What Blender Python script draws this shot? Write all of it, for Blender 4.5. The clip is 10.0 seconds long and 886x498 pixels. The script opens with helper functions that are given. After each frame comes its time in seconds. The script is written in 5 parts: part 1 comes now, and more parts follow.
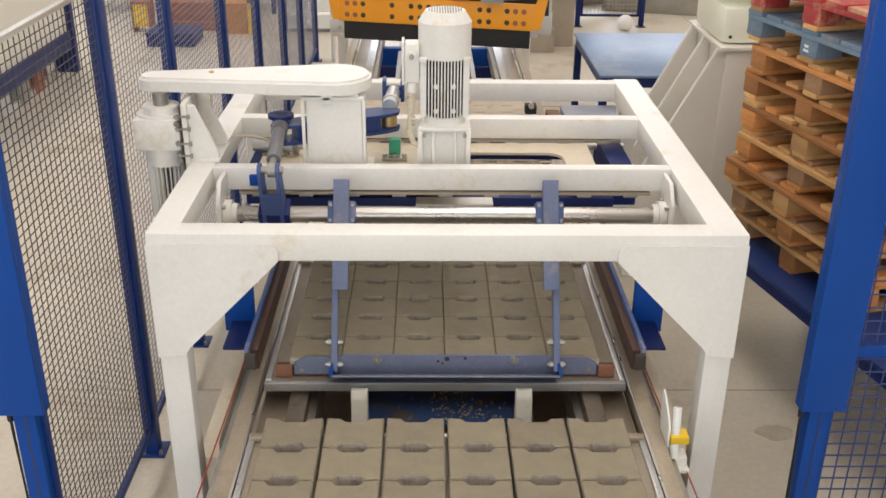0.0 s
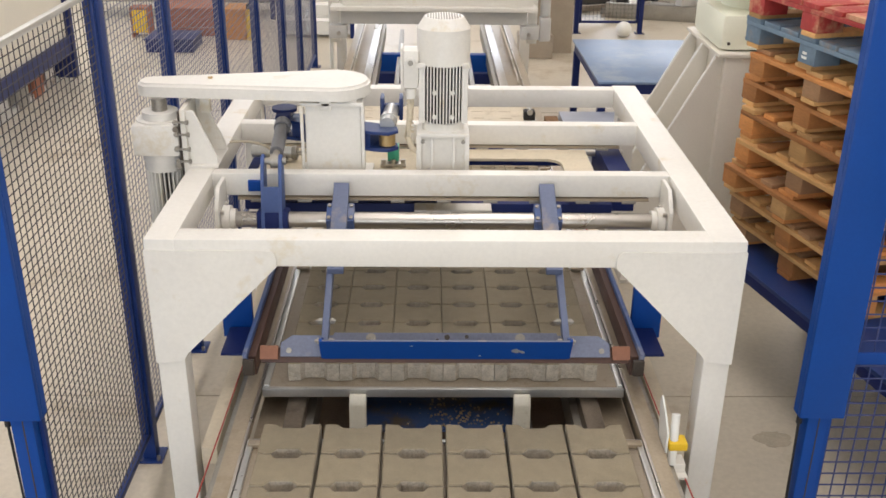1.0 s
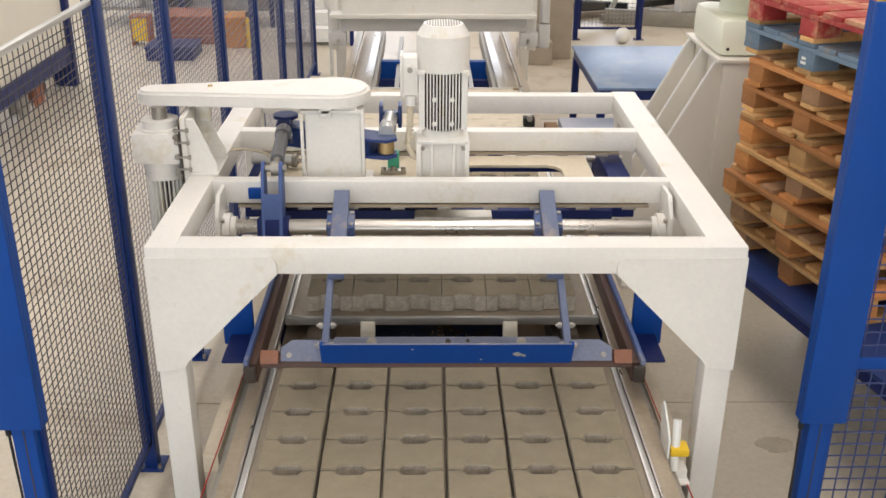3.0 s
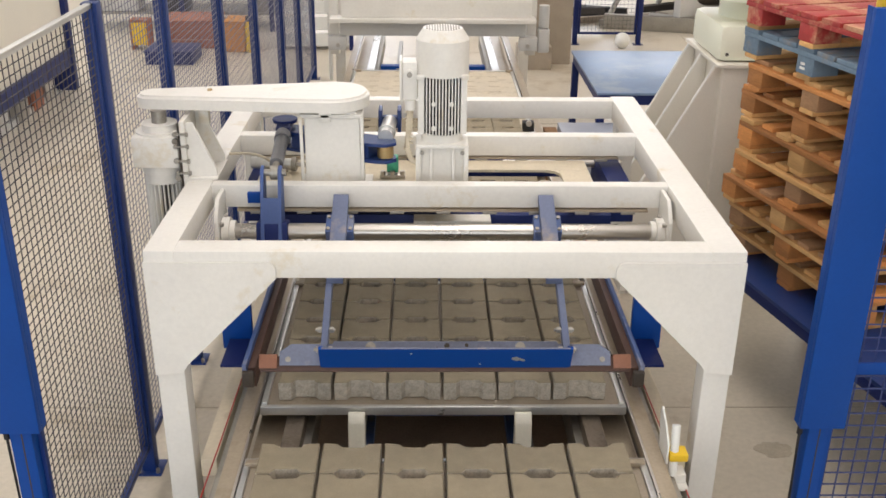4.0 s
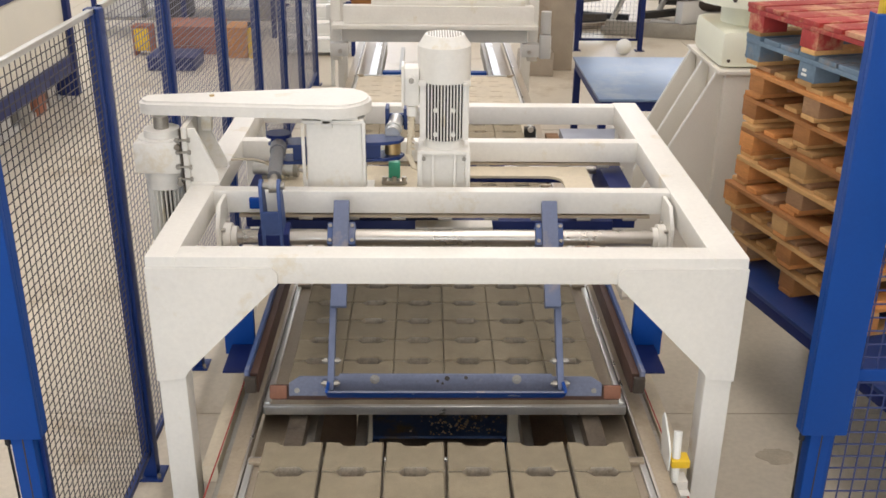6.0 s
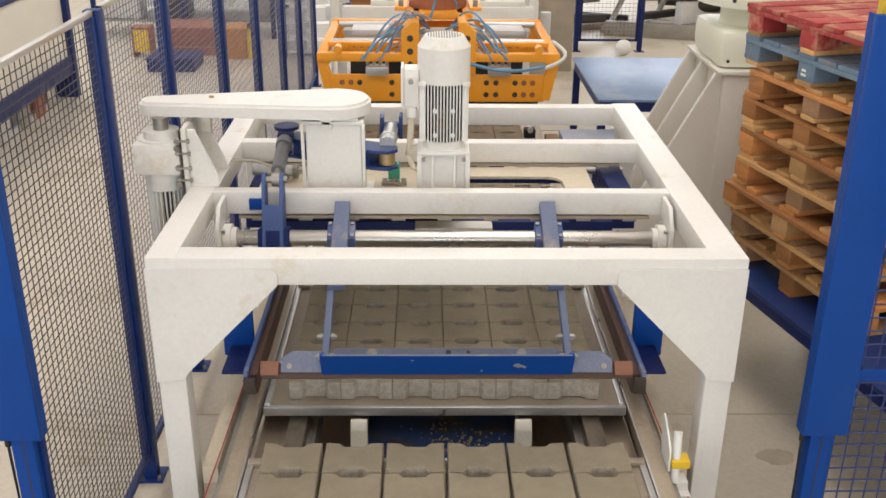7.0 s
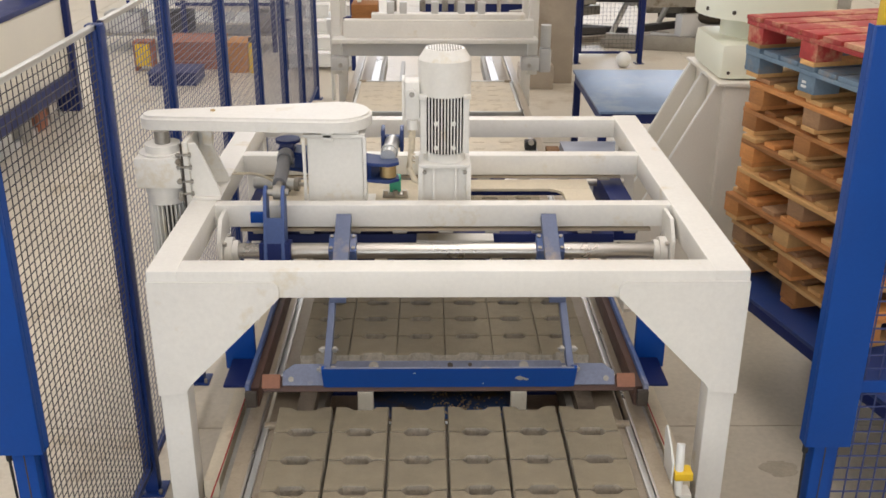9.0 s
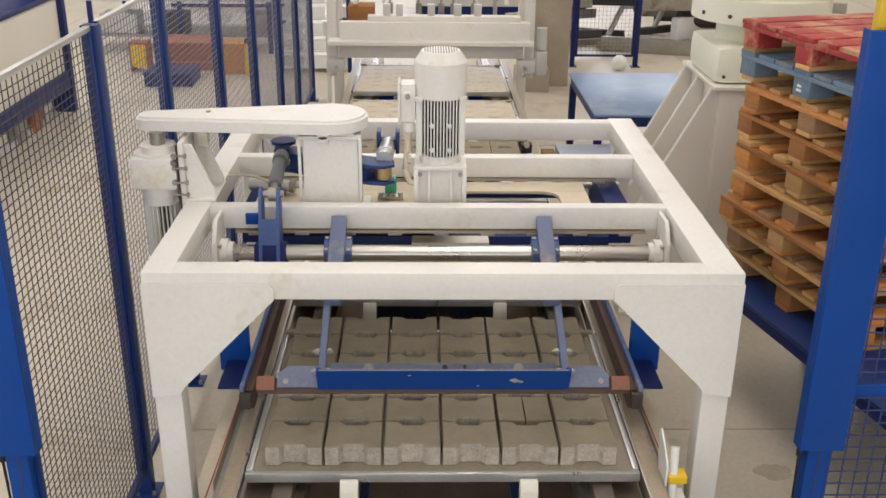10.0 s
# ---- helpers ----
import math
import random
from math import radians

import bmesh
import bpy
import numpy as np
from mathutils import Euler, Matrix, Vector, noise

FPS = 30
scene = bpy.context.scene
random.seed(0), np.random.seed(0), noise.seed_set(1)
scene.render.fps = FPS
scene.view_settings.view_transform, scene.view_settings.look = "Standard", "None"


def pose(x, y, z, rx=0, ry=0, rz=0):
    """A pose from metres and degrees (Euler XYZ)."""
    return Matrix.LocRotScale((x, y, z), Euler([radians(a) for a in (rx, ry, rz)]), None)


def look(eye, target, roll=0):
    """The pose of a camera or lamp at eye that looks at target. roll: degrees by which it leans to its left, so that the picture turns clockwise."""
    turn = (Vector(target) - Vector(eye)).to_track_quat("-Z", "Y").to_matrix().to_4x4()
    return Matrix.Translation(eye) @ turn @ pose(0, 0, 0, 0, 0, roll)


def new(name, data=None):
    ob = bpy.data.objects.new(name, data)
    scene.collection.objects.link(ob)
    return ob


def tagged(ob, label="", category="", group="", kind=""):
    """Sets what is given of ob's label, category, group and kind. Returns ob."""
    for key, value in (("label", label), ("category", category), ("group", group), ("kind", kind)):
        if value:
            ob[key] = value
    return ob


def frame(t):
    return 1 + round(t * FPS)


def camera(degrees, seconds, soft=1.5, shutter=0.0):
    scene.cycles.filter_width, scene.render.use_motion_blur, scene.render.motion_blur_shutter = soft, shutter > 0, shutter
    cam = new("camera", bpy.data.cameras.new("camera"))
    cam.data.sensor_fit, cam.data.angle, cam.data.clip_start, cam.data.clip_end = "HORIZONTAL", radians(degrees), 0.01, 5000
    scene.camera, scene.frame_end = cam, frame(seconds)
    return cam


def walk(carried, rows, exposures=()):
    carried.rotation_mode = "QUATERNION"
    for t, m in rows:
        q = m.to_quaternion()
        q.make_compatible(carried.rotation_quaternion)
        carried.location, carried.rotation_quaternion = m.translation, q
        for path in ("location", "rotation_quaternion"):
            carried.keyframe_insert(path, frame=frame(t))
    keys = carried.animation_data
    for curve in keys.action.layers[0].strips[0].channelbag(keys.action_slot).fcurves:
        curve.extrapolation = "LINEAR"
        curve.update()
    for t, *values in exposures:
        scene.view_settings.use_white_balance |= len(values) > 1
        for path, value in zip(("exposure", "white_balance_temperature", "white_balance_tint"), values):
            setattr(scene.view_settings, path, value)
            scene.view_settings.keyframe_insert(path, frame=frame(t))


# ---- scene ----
cam = camera(48.165, 10.0, soft=1.6)
EYE = Vector((-0.0743, -3.0446, 2.7364))


def aim(pitch, yaw, roll):
    way = Vector((math.sin(yaw) * math.cos(pitch), math.cos(yaw) * math.cos(pitch), -math.sin(pitch)))
    return look(EYE, EYE + way, math.degrees(roll))


# seconds, then downward tilt, turn to the right and lean, in radians
AIM = [(0.0, 0.4309, 0.01809, 0.01033), (0.5, 0.43013, 0.01859, 0.01085), (1.0, 0.42489, 0.01973, 0.01276), (1.5, 0.42724, 0.02012, 0.01051),
       (2.0, 0.42424, 0.01782, 0.0087), (2.5, 0.42043, 0.01898, 0.00711), (4.0, 0.41365, 0.02015, 0.01013), (4.5, 0.41082, 0.02068, 0.01145),
       (5.0, 0.41096, 0.02116, 0.01344), (5.5, 0.40931, 0.01885, 0.01122), (7.0, 0.40687, 0.0185, 0.00911), (7.5, 0.40852, 0.01608, 0.00301),
       (8.0, 0.39765, 0.01472, 0.00156), (8.5, 0.39623, 0.01609, 0.00497), (9.0, 0.39436, 0.01685, 0.0047), (9.5, 0.39129, 0.02101, 0.00872),
       (10.0, 0.39204, 0.02205, 0.01088)]
walk(cam, [(t, aim(p, y, r)) for t, p, y, r in AIM], exposures=[(0, -0.49, 6640, 15), (2.5, -0.47, 6640, 15), (5, -0.49, 6640, 15), (8.5, -0.55, 6640, 15), (9.5, -0.66, 6640, 15), (10, -0.66, 6640, 15)])

# ---- world and light ----
world = bpy.data.worlds.new("daylight")
scene.world = world
world.use_nodes = True
wn = world.node_tree
sky = wn.nodes.new("ShaderNodeTexSky")
sky.sky_type, sky.sun_disc, sky.sun_elevation, sky.sun_rotation = "NISHITA", False, radians(50), radians(160)
wn.links.new(sky.outputs[0], wn.nodes["Background"].inputs[0])
wn.nodes["Background"].inputs[1].default_value = 0.12


def area_lamp(name, m, sx, sy, watts, colour):
    data = bpy.data.lights.new(name, "AREA")
    data.shape, data.size, data.size_y, data.energy, data.color = "RECTANGLE", sx, sy, watts, colour
    ob = new(name, data)
    ob.matrix_world = m
    return ob


HALL = (-11.0, 12.0, -9.0, 24.0, 7.5)   # x0, x1, y0, y1, height
SKYLIGHTS = [-6.0, 0.5, 7.0]
for sx in SKYLIGHTS:   # daylight through the roof lights
    area_lamp("skylight_lamp", pose(sx, 6.5, 7.45), 2.0, 27.0, 850, (1.0, 0.95, 0.87))
# daylight through the open hall gate behind the camera
area_lamp("gate_lamp", look((-1.5, -8.9, 2.6), (-1.5, 0, 2.2)), 8.0, 4.8, 460, (0.84, 0.93, 1.0))
# daylight through the window band of the far wall
area_lamp("window_lamp", look((0.5, 23.9, 4.2), (0.5, 0, 3.2)), 16.0, 2.4, 950, (0.82, 0.90, 1.0))

# cool fill light added for the far left; no gate is known there
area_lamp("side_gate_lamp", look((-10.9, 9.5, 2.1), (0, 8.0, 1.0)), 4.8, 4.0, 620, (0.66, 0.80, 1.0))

# ---- materials ----


def material(name, base, rough=0.5, metal=0.0, vary=0.12, scale=6.0, fine=90.0, bump=0.02, stain=None, stain_at=0.6, spec=0.5, random_tint=0.0, coat=0.0, stretch=(1, 1, 1), stain_scale=None):
    """A paint, stone, wood or metal: two scales of noise in colour and roughness, fine relief, and optional stains."""
    m = bpy.data.materials.new(name)
    m.use_nodes = True
    nt = m.node_tree
    n, l = nt.nodes, nt.links
    b = n["Principled BSDF"]
    b.inputs["Metallic"].default_value = metal
    b.inputs["Specular IOR Level"].default_value = spec
    b.inputs["Coat Weight"].default_value = coat
    co = n.new("ShaderNodeTexCoord")
    mp = n.new("ShaderNodeMapping")
    mp.inputs["Scale"].default_value = stretch
    l.new(co.outputs["Object"], mp.inputs[0])
    info = n.new("ShaderNodeObjectInfo")
    add = n.new("ShaderNodeVectorMath")
    mul = n.new("ShaderNodeMath")
    mul.operation = "MULTIPLY"
    mul.inputs[1].default_value = 37.0
    l.new(info.outputs["Random"], mul.inputs[0])
    l.new(mp.outputs[0], add.inputs[0])
    l.new(mul.outputs[0], add.inputs[1])

    def noise_node(sc, det=4.0, ro=0.6):
        t = n.new("ShaderNodeTexNoise")
        t.inputs["Scale"].default_value, t.inputs["Detail"].default_value, t.inputs["Roughness"].default_value = sc, det, ro
        l.new(add.outputs[0], t.inputs["Vector"])
        return t

    big, small = noise_node(scale), noise_node(fine, 3.0)
    mixn = n.new("ShaderNodeMath")
    mixn.operation = "MULTIPLY_ADD"
    mixn.inputs[1].default_value = 0.45
    l.new(small.outputs[0], mixn.inputs[0])
    sc2 = n.new("ShaderNodeMath")
    sc2.operation = "MULTIPLY"
    sc2.inputs[1].default_value = 0.55
    l.new(big.outputs[0], sc2.inputs[0])
    l.new(sc2.outputs[0], mixn.inputs[2])
    ramp = n.new("ShaderNodeMapRange")
    ramp.inputs["From Min"].default_value, ramp.inputs["From Max"].default_value = 0.3, 0.7
    ramp.inputs["To Min"].default_value, ramp.inputs["To Max"].default_value = 1.0 - vary, 1.0 + vary
    l.new(mixn.outputs[0], ramp.inputs[0])
    hsv = n.new("ShaderNodeHueSaturation")
    hsv.inputs["Color"].default_value = (*base, 1)
    val = ramp.outputs[0]
    if random_tint:
        rr = n.new("ShaderNodeMapRange")
        rr.inputs["To Min"].default_value, rr.inputs["To Max"].default_value = 1 - random_tint, 1 + random_tint
        l.new(info.outputs["Random"], rr.inputs[0])
        mm = n.new("ShaderNodeMath")
        mm.operation = "MULTIPLY"
        l.new(val, mm.inputs[0])
        l.new(rr.outputs[0], mm.inputs[1])
        val = mm.outputs[0]
    l.new(val, hsv.inputs["Value"])
    colour = hsv.outputs[0]
    if stain:
        st = noise_node(stain_scale or scale * 0.45, 6.0, 0.7)
        sr = n.new("ShaderNodeMapRange")
        sr.inputs["From Min"].default_value, sr.inputs["From Max"].default_value = stain_at, stain_at + 0.14
        l.new(st.outputs[0], sr.inputs[0])
        mx = n.new("ShaderNodeMix")
        mx.data_type = "RGBA"
        mx.inputs["B"].default_value = (*stain, 1)
        l.new(sr.outputs[0], mx.inputs["Factor"])
        l.new(colour, mx.inputs["A"])
        colour = mx.outputs["Result"]
    l.new(colour, b.inputs["Base Color"])
    rg = n.new("ShaderNodeMapRange")
    rg.inputs["To Min"].default_value, rg.inputs["To Max"].default_value = max(0.05, rough - 0.12), min(1.0, rough + 0.12)
    l.new(big.outputs[0], rg.inputs[0])
    l.new(rg.outputs[0], b.inputs["Roughness"])
    if bump:
        bp = n.new("ShaderNodeBump")
        bp.inputs["Strength"].default_value, bp.inputs["Distance"].default_value = 0.5, bump * 0.1
        l.new(small.outputs[0], bp.inputs["Height"])
        l.new(bp.outputs[0], b.inputs["Normal"])
    return m


CREAM = material("cream_paint", (0.81, 0.79, 0.735), 0.42, vary=0.06, scale=3, fine=60, bump=0.004, stain=(0.70, 0.62, 0.46), stain_at=0.59, stain_scale=4.5)
ROBOT = material("robot_cream", (0.86, 0.87, 0.72), 0.4, vary=0.03, scale=4, bump=0.003)
GREYP = material("pedestal_grey_paint", (0.72, 0.68, 0.60), 0.45, vary=0.05, scale=2, bump=0.004)
DIRTY = material("dusty_cream_plate", (0.66, 0.58, 0.44), 0.65, vary=0.12, scale=7, bump=0.01, stain=(0.42, 0.32, 0.2), stain_at=0.6)
BLUE = material("blue_paint", (0.002, 0.060, 0.305), 0.5, spec=0.22, vary=0.08, scale=4, bump=0.004)
NAVY = material("dark_blue_paint", (0.007, 0.018, 0.11), 0.5, spec=0.3, vary=0.1, scale=4, bump=0.004)
BLUED = material("worn_blue_paint", (0.07, 0.12, 0.29), 0.5, vary=0.18, scale=9, bump=0.01, stain=(0.25, 0.26, 0.33), stain_at=0.56)
PLATEP = material("dusty_blue_plate", (0.16, 0.18, 0.255), 0.55, vary=0.2, scale=10, bump=0.01, stain=(0.40, 0.34, 0.29), stain_at=0.60)
ARMP = material("rubbed_grey_blue_paint", (0.13, 0.16, 0.26), 0.55, vary=0.14, scale=8, bump=0.01, stain=(0.33, 0.28, 0.25), stain_at=0.56)
LEVERB = material("mid_blue_paint", (0.055, 0.10, 0.27), 0.5, vary=0.14, scale=7, bump=0.008, stain=(0.16, 0.19, 0.30), stain_at=0.6)
COVERM = material("grey_blue_sheet", (0.36, 0.39, 0.47), 0.4, vary=0.12, scale=5, bump=0.004)
TABLE = material("blue_table_top", (0.15, 0.23, 0.37), 0.34, vary=0.2, scale=4, bump=0.004, stain=(0.25, 0.31, 0.39), stain_at=0.54)
STEEL = material("bright_steel", (0.52, 0.49, 0.45), 0.30, 1.0, vary=0.08, scale=5, fine=140, bump=0.004)
DULL = material("dull_steel", (0.36, 0.34, 0.30), 0.5, 0.7, vary=0.18, scale=7, bump=0.01, stain=(0.16, 0.12, 0.08), stain_at=0.58)
RAILM = material("dusty_rail_steel", (0.40, 0.335, 0.25), 0.42, 0.45, vary=0.16, scale=5, bump=0.01, stain=(0.3, 0.24, 0.16), stain_at=0.57)
GALV = material("galvanised_sheet", (0.62, 0.62, 0.60), 0.32, 0.7, vary=0.1, scale=9, bump=0.006)
DARK = material("dark_grease", (0.05, 0.038, 0.028), 0.6, vary=0.3, scale=9, bump=0.01)
RUBBER = material("black_rubber", (0.018, 0.018, 0.02), 0.7, vary=0.2, scale=12)
BROWN = material("brown_pad", (0.085, 0.042, 0.03), 0.6, vary=0.2, scale=14, bump=0.02)
COPPER = material("orange_brown_pad", (0.25, 0.105, 0.06), 0.6, vary=0.15, scale=14, bump=0.02)
BOLTM = material("zinc_bolt", (0.40, 0.38, 0.34), 0.38, 0.6, vary=0.15, scale=20)
RODM = material("grey_rod_paint", (0.20, 0.20, 0.21), 0.45, 0.3, vary=0.12, scale=8)
COREM = material("dark_motor_core", (0.045, 0.04, 0.036), 0.6, 0.0, vary=0.15)
BRASS = material("worn_brass", (0.55, 0.40, 0.2), 0.35, 0.9, vary=0.1)
ORANGE = material("orange_paint", (0.93, 0.38, 0.022), 0.42, vary=0.06, scale=4, bump=0.004)
RUST = material("rust_red_steel", (0.34, 0.12, 0.06), 0.6, vary=0.15, scale=5)
YELLOW = material("yellow_paint", (0.80, 0.52, 0.02), 0.45, vary=0.05)
GREEN = material("green_plastic", (0.05, 0.42, 0.26), 0.45, vary=0.06)
HOSE = material("blue_hose", (0.13, 0.29, 0.45), 0.4, vary=0.08)
NYLON = material("white_nylon", (0.80, 0.77, 0.66), 0.5, vary=0.06, scale=8, stain=(0.5, 0.42, 0.3), stain_at=0.62)
REDLINE = material("red_cord", (0.45, 0.03, 0.02), 0.5, vary=0.05)
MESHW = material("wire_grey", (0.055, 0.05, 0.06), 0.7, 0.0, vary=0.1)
# copy of the wire with the cool light put into a paler, bluish colour
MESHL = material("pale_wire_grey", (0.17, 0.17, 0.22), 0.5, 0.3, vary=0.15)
POSTB = material("fence_blue_paint", (0.006, 0.030, 0.16), 0.42, spec=0.35, vary=0.1, scale=4, bump=0.004)
MESHB = material("wire_blue", (0.03, 0.05, 0.17), 0.45, vary=0.1)
FLOORM = material("concrete_floor", (0.565, 0.505, 0.405), 0.40, vary=0.14, scale=1.1, fine=35, bump=0.006, stain=(0.41, 0.335, 0.235), stain_at=0.56, stain_scale=1.3)
STAINF = material("oil_stain", (0.43, 0.37, 0.28), 0.5, vary=0.2, scale=14)
CONCR = material("raw_concrete", (0.38, 0.325, 0.26), 0.8, vary=0.22, scale=3, bump=0.03, stain=(0.27, 0.22, 0.17), stain_at=0.56)
WALLM = material("wall_plaster", (0.74, 0.70, 0.60), 0.8, vary=0.05, scale=1.5, bump=0.01)
ROOFM = material("roof_sheet", (0.55, 0.55, 0.53), 0.6, vary=0.06, scale=2)
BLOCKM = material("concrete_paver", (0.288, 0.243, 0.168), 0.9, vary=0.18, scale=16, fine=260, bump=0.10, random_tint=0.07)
PITM = material("brown_pit_dirt", (0.28, 0.20, 0.135), 0.8, vary=0.3, scale=7, bump=0.03)
CRANKB = material("deep_blue_paint", (0.010, 0.034, 0.15), 0.45, vary=0.12, scale=6, bump=0.006)
PITRAIL = material("dirty_dark_rail", (0.19, 0.155, 0.12), 0.5, 0.4, vary=0.25, scale=8, bump=0.01, stain=(0.09, 0.07, 0.05), stain_at=0.52)
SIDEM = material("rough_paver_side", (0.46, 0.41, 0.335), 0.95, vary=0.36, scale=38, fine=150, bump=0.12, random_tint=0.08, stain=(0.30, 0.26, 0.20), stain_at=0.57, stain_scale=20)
BOARDM = material("dull_brown_board_steel", (0.37, 0.315, 0.245), 0.5, 0.35, vary=0.16, scale=6, bump=0.006, stain=(0.24, 0.19, 0.13), stain_at=0.56, stain_scale=6)
STAINM = material("cement_residue", (0.46, 0.39, 0.285), 0.85, vary=0.2, scale=12, bump=0.01)
PALLETM = material("steel_board", (0.60, 0.53, 0.41), 0.5, 0.25, vary=0.16, scale=6, bump=0.006, stain=(0.40, 0.33, 0.22), stain_at=0.55, stain_scale=7)
WOODO = material("orange_wood", (0.49, 0.205, 0.06), 0.75, vary=0.28, scale=3, fine=40, bump=0.03, random_tint=0.42, stretch=(1, 5, 5))
WOODL = material("pale_wood", (0.57, 0.325, 0.125), 0.75, vary=0.22, scale=3, fine=40, bump=0.03, random_tint=0.35, stretch=(1, 6, 6))
WOODD = material("weathered_brown_wood", (0.36, 0.20, 0.10), 0.8, vary=0.28, scale=3, fine=40, bump=0.03, random_tint=0.3, stretch=(1, 5, 5))
WOODR = material("red_painted_wood", (0.38, 0.035, 0.03), 0.65, vary=0.2, scale=4, fine=40, bump=0.02, random_tint=0.15, stain=(0.58, 0.32, 0.18), stain_at=0.49, stain_scale=4)
WOODB = material("faded_blue_wood", (0.15, 0.22, 0.29), 0.7, vary=0.2, scale=4, fine=40, bump=0.02, random_tint=0.1, stain=(0.34, 0.25, 0.16), stain_at=0.57)
CRATE = material("orange_crate_wood", (0.55, 0.24, 0.05), 0.7, vary=0.15, scale=4)
DIRTBLUE = material("dirty_blue_paint", (0.05, 0.10, 0.25), 0.6, vary=0.2, scale=6, bump=0.02, stain=(0.15, 0.12, 0.09), stain_at=0.52, stain_scale=4)
DEBRIS = material("sand_crumbs", (0.42, 0.33, 0.22), 0.95, vary=0.2, scale=30, bump=0.06)
LAMPW = material("white_plastic", (0.78, 0.78, 0.74), 0.4, vary=0.03)
GREYM = material("machine_grey", (0.60, 0.595, 0.575), 0.45, vary=0.08, scale=3)

# ---- builders ----


def bx(bm, x0, x1, y0, y1, z0, z1, bevel=0.0, m=None):
    r = bmesh.ops.create_cube(bm, size=1.0)
    vs = r["verts"]
    for v in vs:
        v.co = Vector((x0 + (v.co.x + 0.5) * (x1 - x0), y0 + (v.co.y + 0.5) * (y1 - y0), z0 + (v.co.z + 0.5) * (z1 - z0)))
    if m is not None:
        bmesh.ops.transform(bm, matrix=m, verts=vs)
    if bevel:
        es = list({e for v in vs for e in v.link_edges})
        bmesh.ops.bevel(bm, geom=es, offset=bevel, segments=2, affect="EDGES", profile=0.6)
    return bm


def cyl(bm, a, b, r, n=20, r2=None):
    a, b = Vector(a), Vector(b)
    d = b - a
    m = Matrix.Translation((a + b) / 2) @ d.to_track_quat("Z", "Y").to_matrix().to_4x4()
    bmesh.ops.create_cone(bm, cap_ends=True, segments=n, radius1=r, radius2=r if r2 is None else r2, depth=d.length, matrix=m)
    return bm


def prism(bm, pts, axis, a, b, bevel=0.0):
    """A plate: a polygon in the plane across the axis, from a to b along it."""
    def at(p, s):
        return {"x": (s, p[0], p[1]), "y": (p[0], s, p[1]), "z": (p[0], p[1], s)}[axis]
    lo = [bm.verts.new(at(p, a)) for p in pts]
    hi = [bm.verts.new(at(p, b)) for p in pts]
    n = len(pts)
    fs = [bm.faces.new(lo[::-1]), bm.faces.new(hi)]
    for i in range(n):
        fs.append(bm.faces.new((lo[i], lo[(i + 1) % n], hi[(i + 1) % n], hi[i])))
    bmesh.ops.recalc_face_normals(bm, faces=fs)
    if bevel:
        bmesh.ops.bevel(bm, geom=list({e for f in fs for e in f.edges}), offset=bevel, segments=1, affect="EDGES")
    return bm


def tube(bm, pts, r, n=8):
    """A round hose or wire along points."""
    pts = [Vector(p) for p in pts]
    rings = []
    for i, p in enumerate(pts):
        d = (pts[min(i + 1, len(pts) - 1)] - pts[max(i - 1, 0)]).normalized()
        q = d.to_track_quat("Z", "Y")
        rings.append([bm.verts.new(p + q @ Vector((r * math.cos(2 * math.pi * k / n), r * math.sin(2 * math.pi * k / n), 0))) for k in range(n)])
    for a, b in zip(rings, rings[1:]):
        for k in range(n):
            bm.faces.new((a[k], a[(k + 1) % n], b[(k + 1) % n], b[k]))
    bm.faces.new(rings[0][::-1])
    bm.faces.new(rings[-1])
    return bm


def arc(a, b, lift, n=10, side=(0, 0, 0)):
    a, b = Vector(a), Vector(b)
    return [a.lerp(b, i / n) + (Vector((0, 0, lift)) + Vector(side)) * math.sin(math.pi * i / n) for i in range(n + 1)]


def B(*boxes, bevel=0.0):
    bm = bmesh.new()
    for b in boxes:
        bx(bm, *b, bevel=bevel)
    return bm


def C(*rods, n=20):
    bm = bmesh.new()
    for r in rods:
        cyl(bm, *r, n=n)
    return bm


def mesh_of(name, bm, mat, smooth=True):
    me = bpy.data.meshes.new(name)
    bmesh.ops.recalc_face_normals(bm, faces=bm.faces)
    bm.to_mesh(me)
    bm.free()
    me.materials.append(mat)
    if smooth:
        me.shade_smooth()
        me.set_sharp_from_angle(angle=radians(32))
    return me


def part(name, bm, mat, parent, label="", m=None):
    ob = new(name, mesh_of(name, bm, mat))
    ob.parent = parent
    if m is not None:
        ob.matrix_basis = m
    if label:
        tagged(ob, label)
    return ob


def again(ob, m, parent=None):
    """One more piece on the same mesh."""
    o = new(ob.name.split(".")[0], ob.data)
    o.parent = parent or ob.parent
    o.matrix_basis = m
    return o


def thing(name, label, category, m=None, group="", kind=""):
    ob = new(name)
    ob.empty_display_size = 0.1
    if m is not None:
        ob.matrix_basis = m
    return tagged(ob, label, category, group, kind)


def whole(name, bm, mat, label, category, m=None, group="", kind=""):
    ob = new(name, mesh_of(name, bm, mat))
    if m is not None:
        ob.matrix_basis = m
    return tagged(ob, label, category, group, kind)


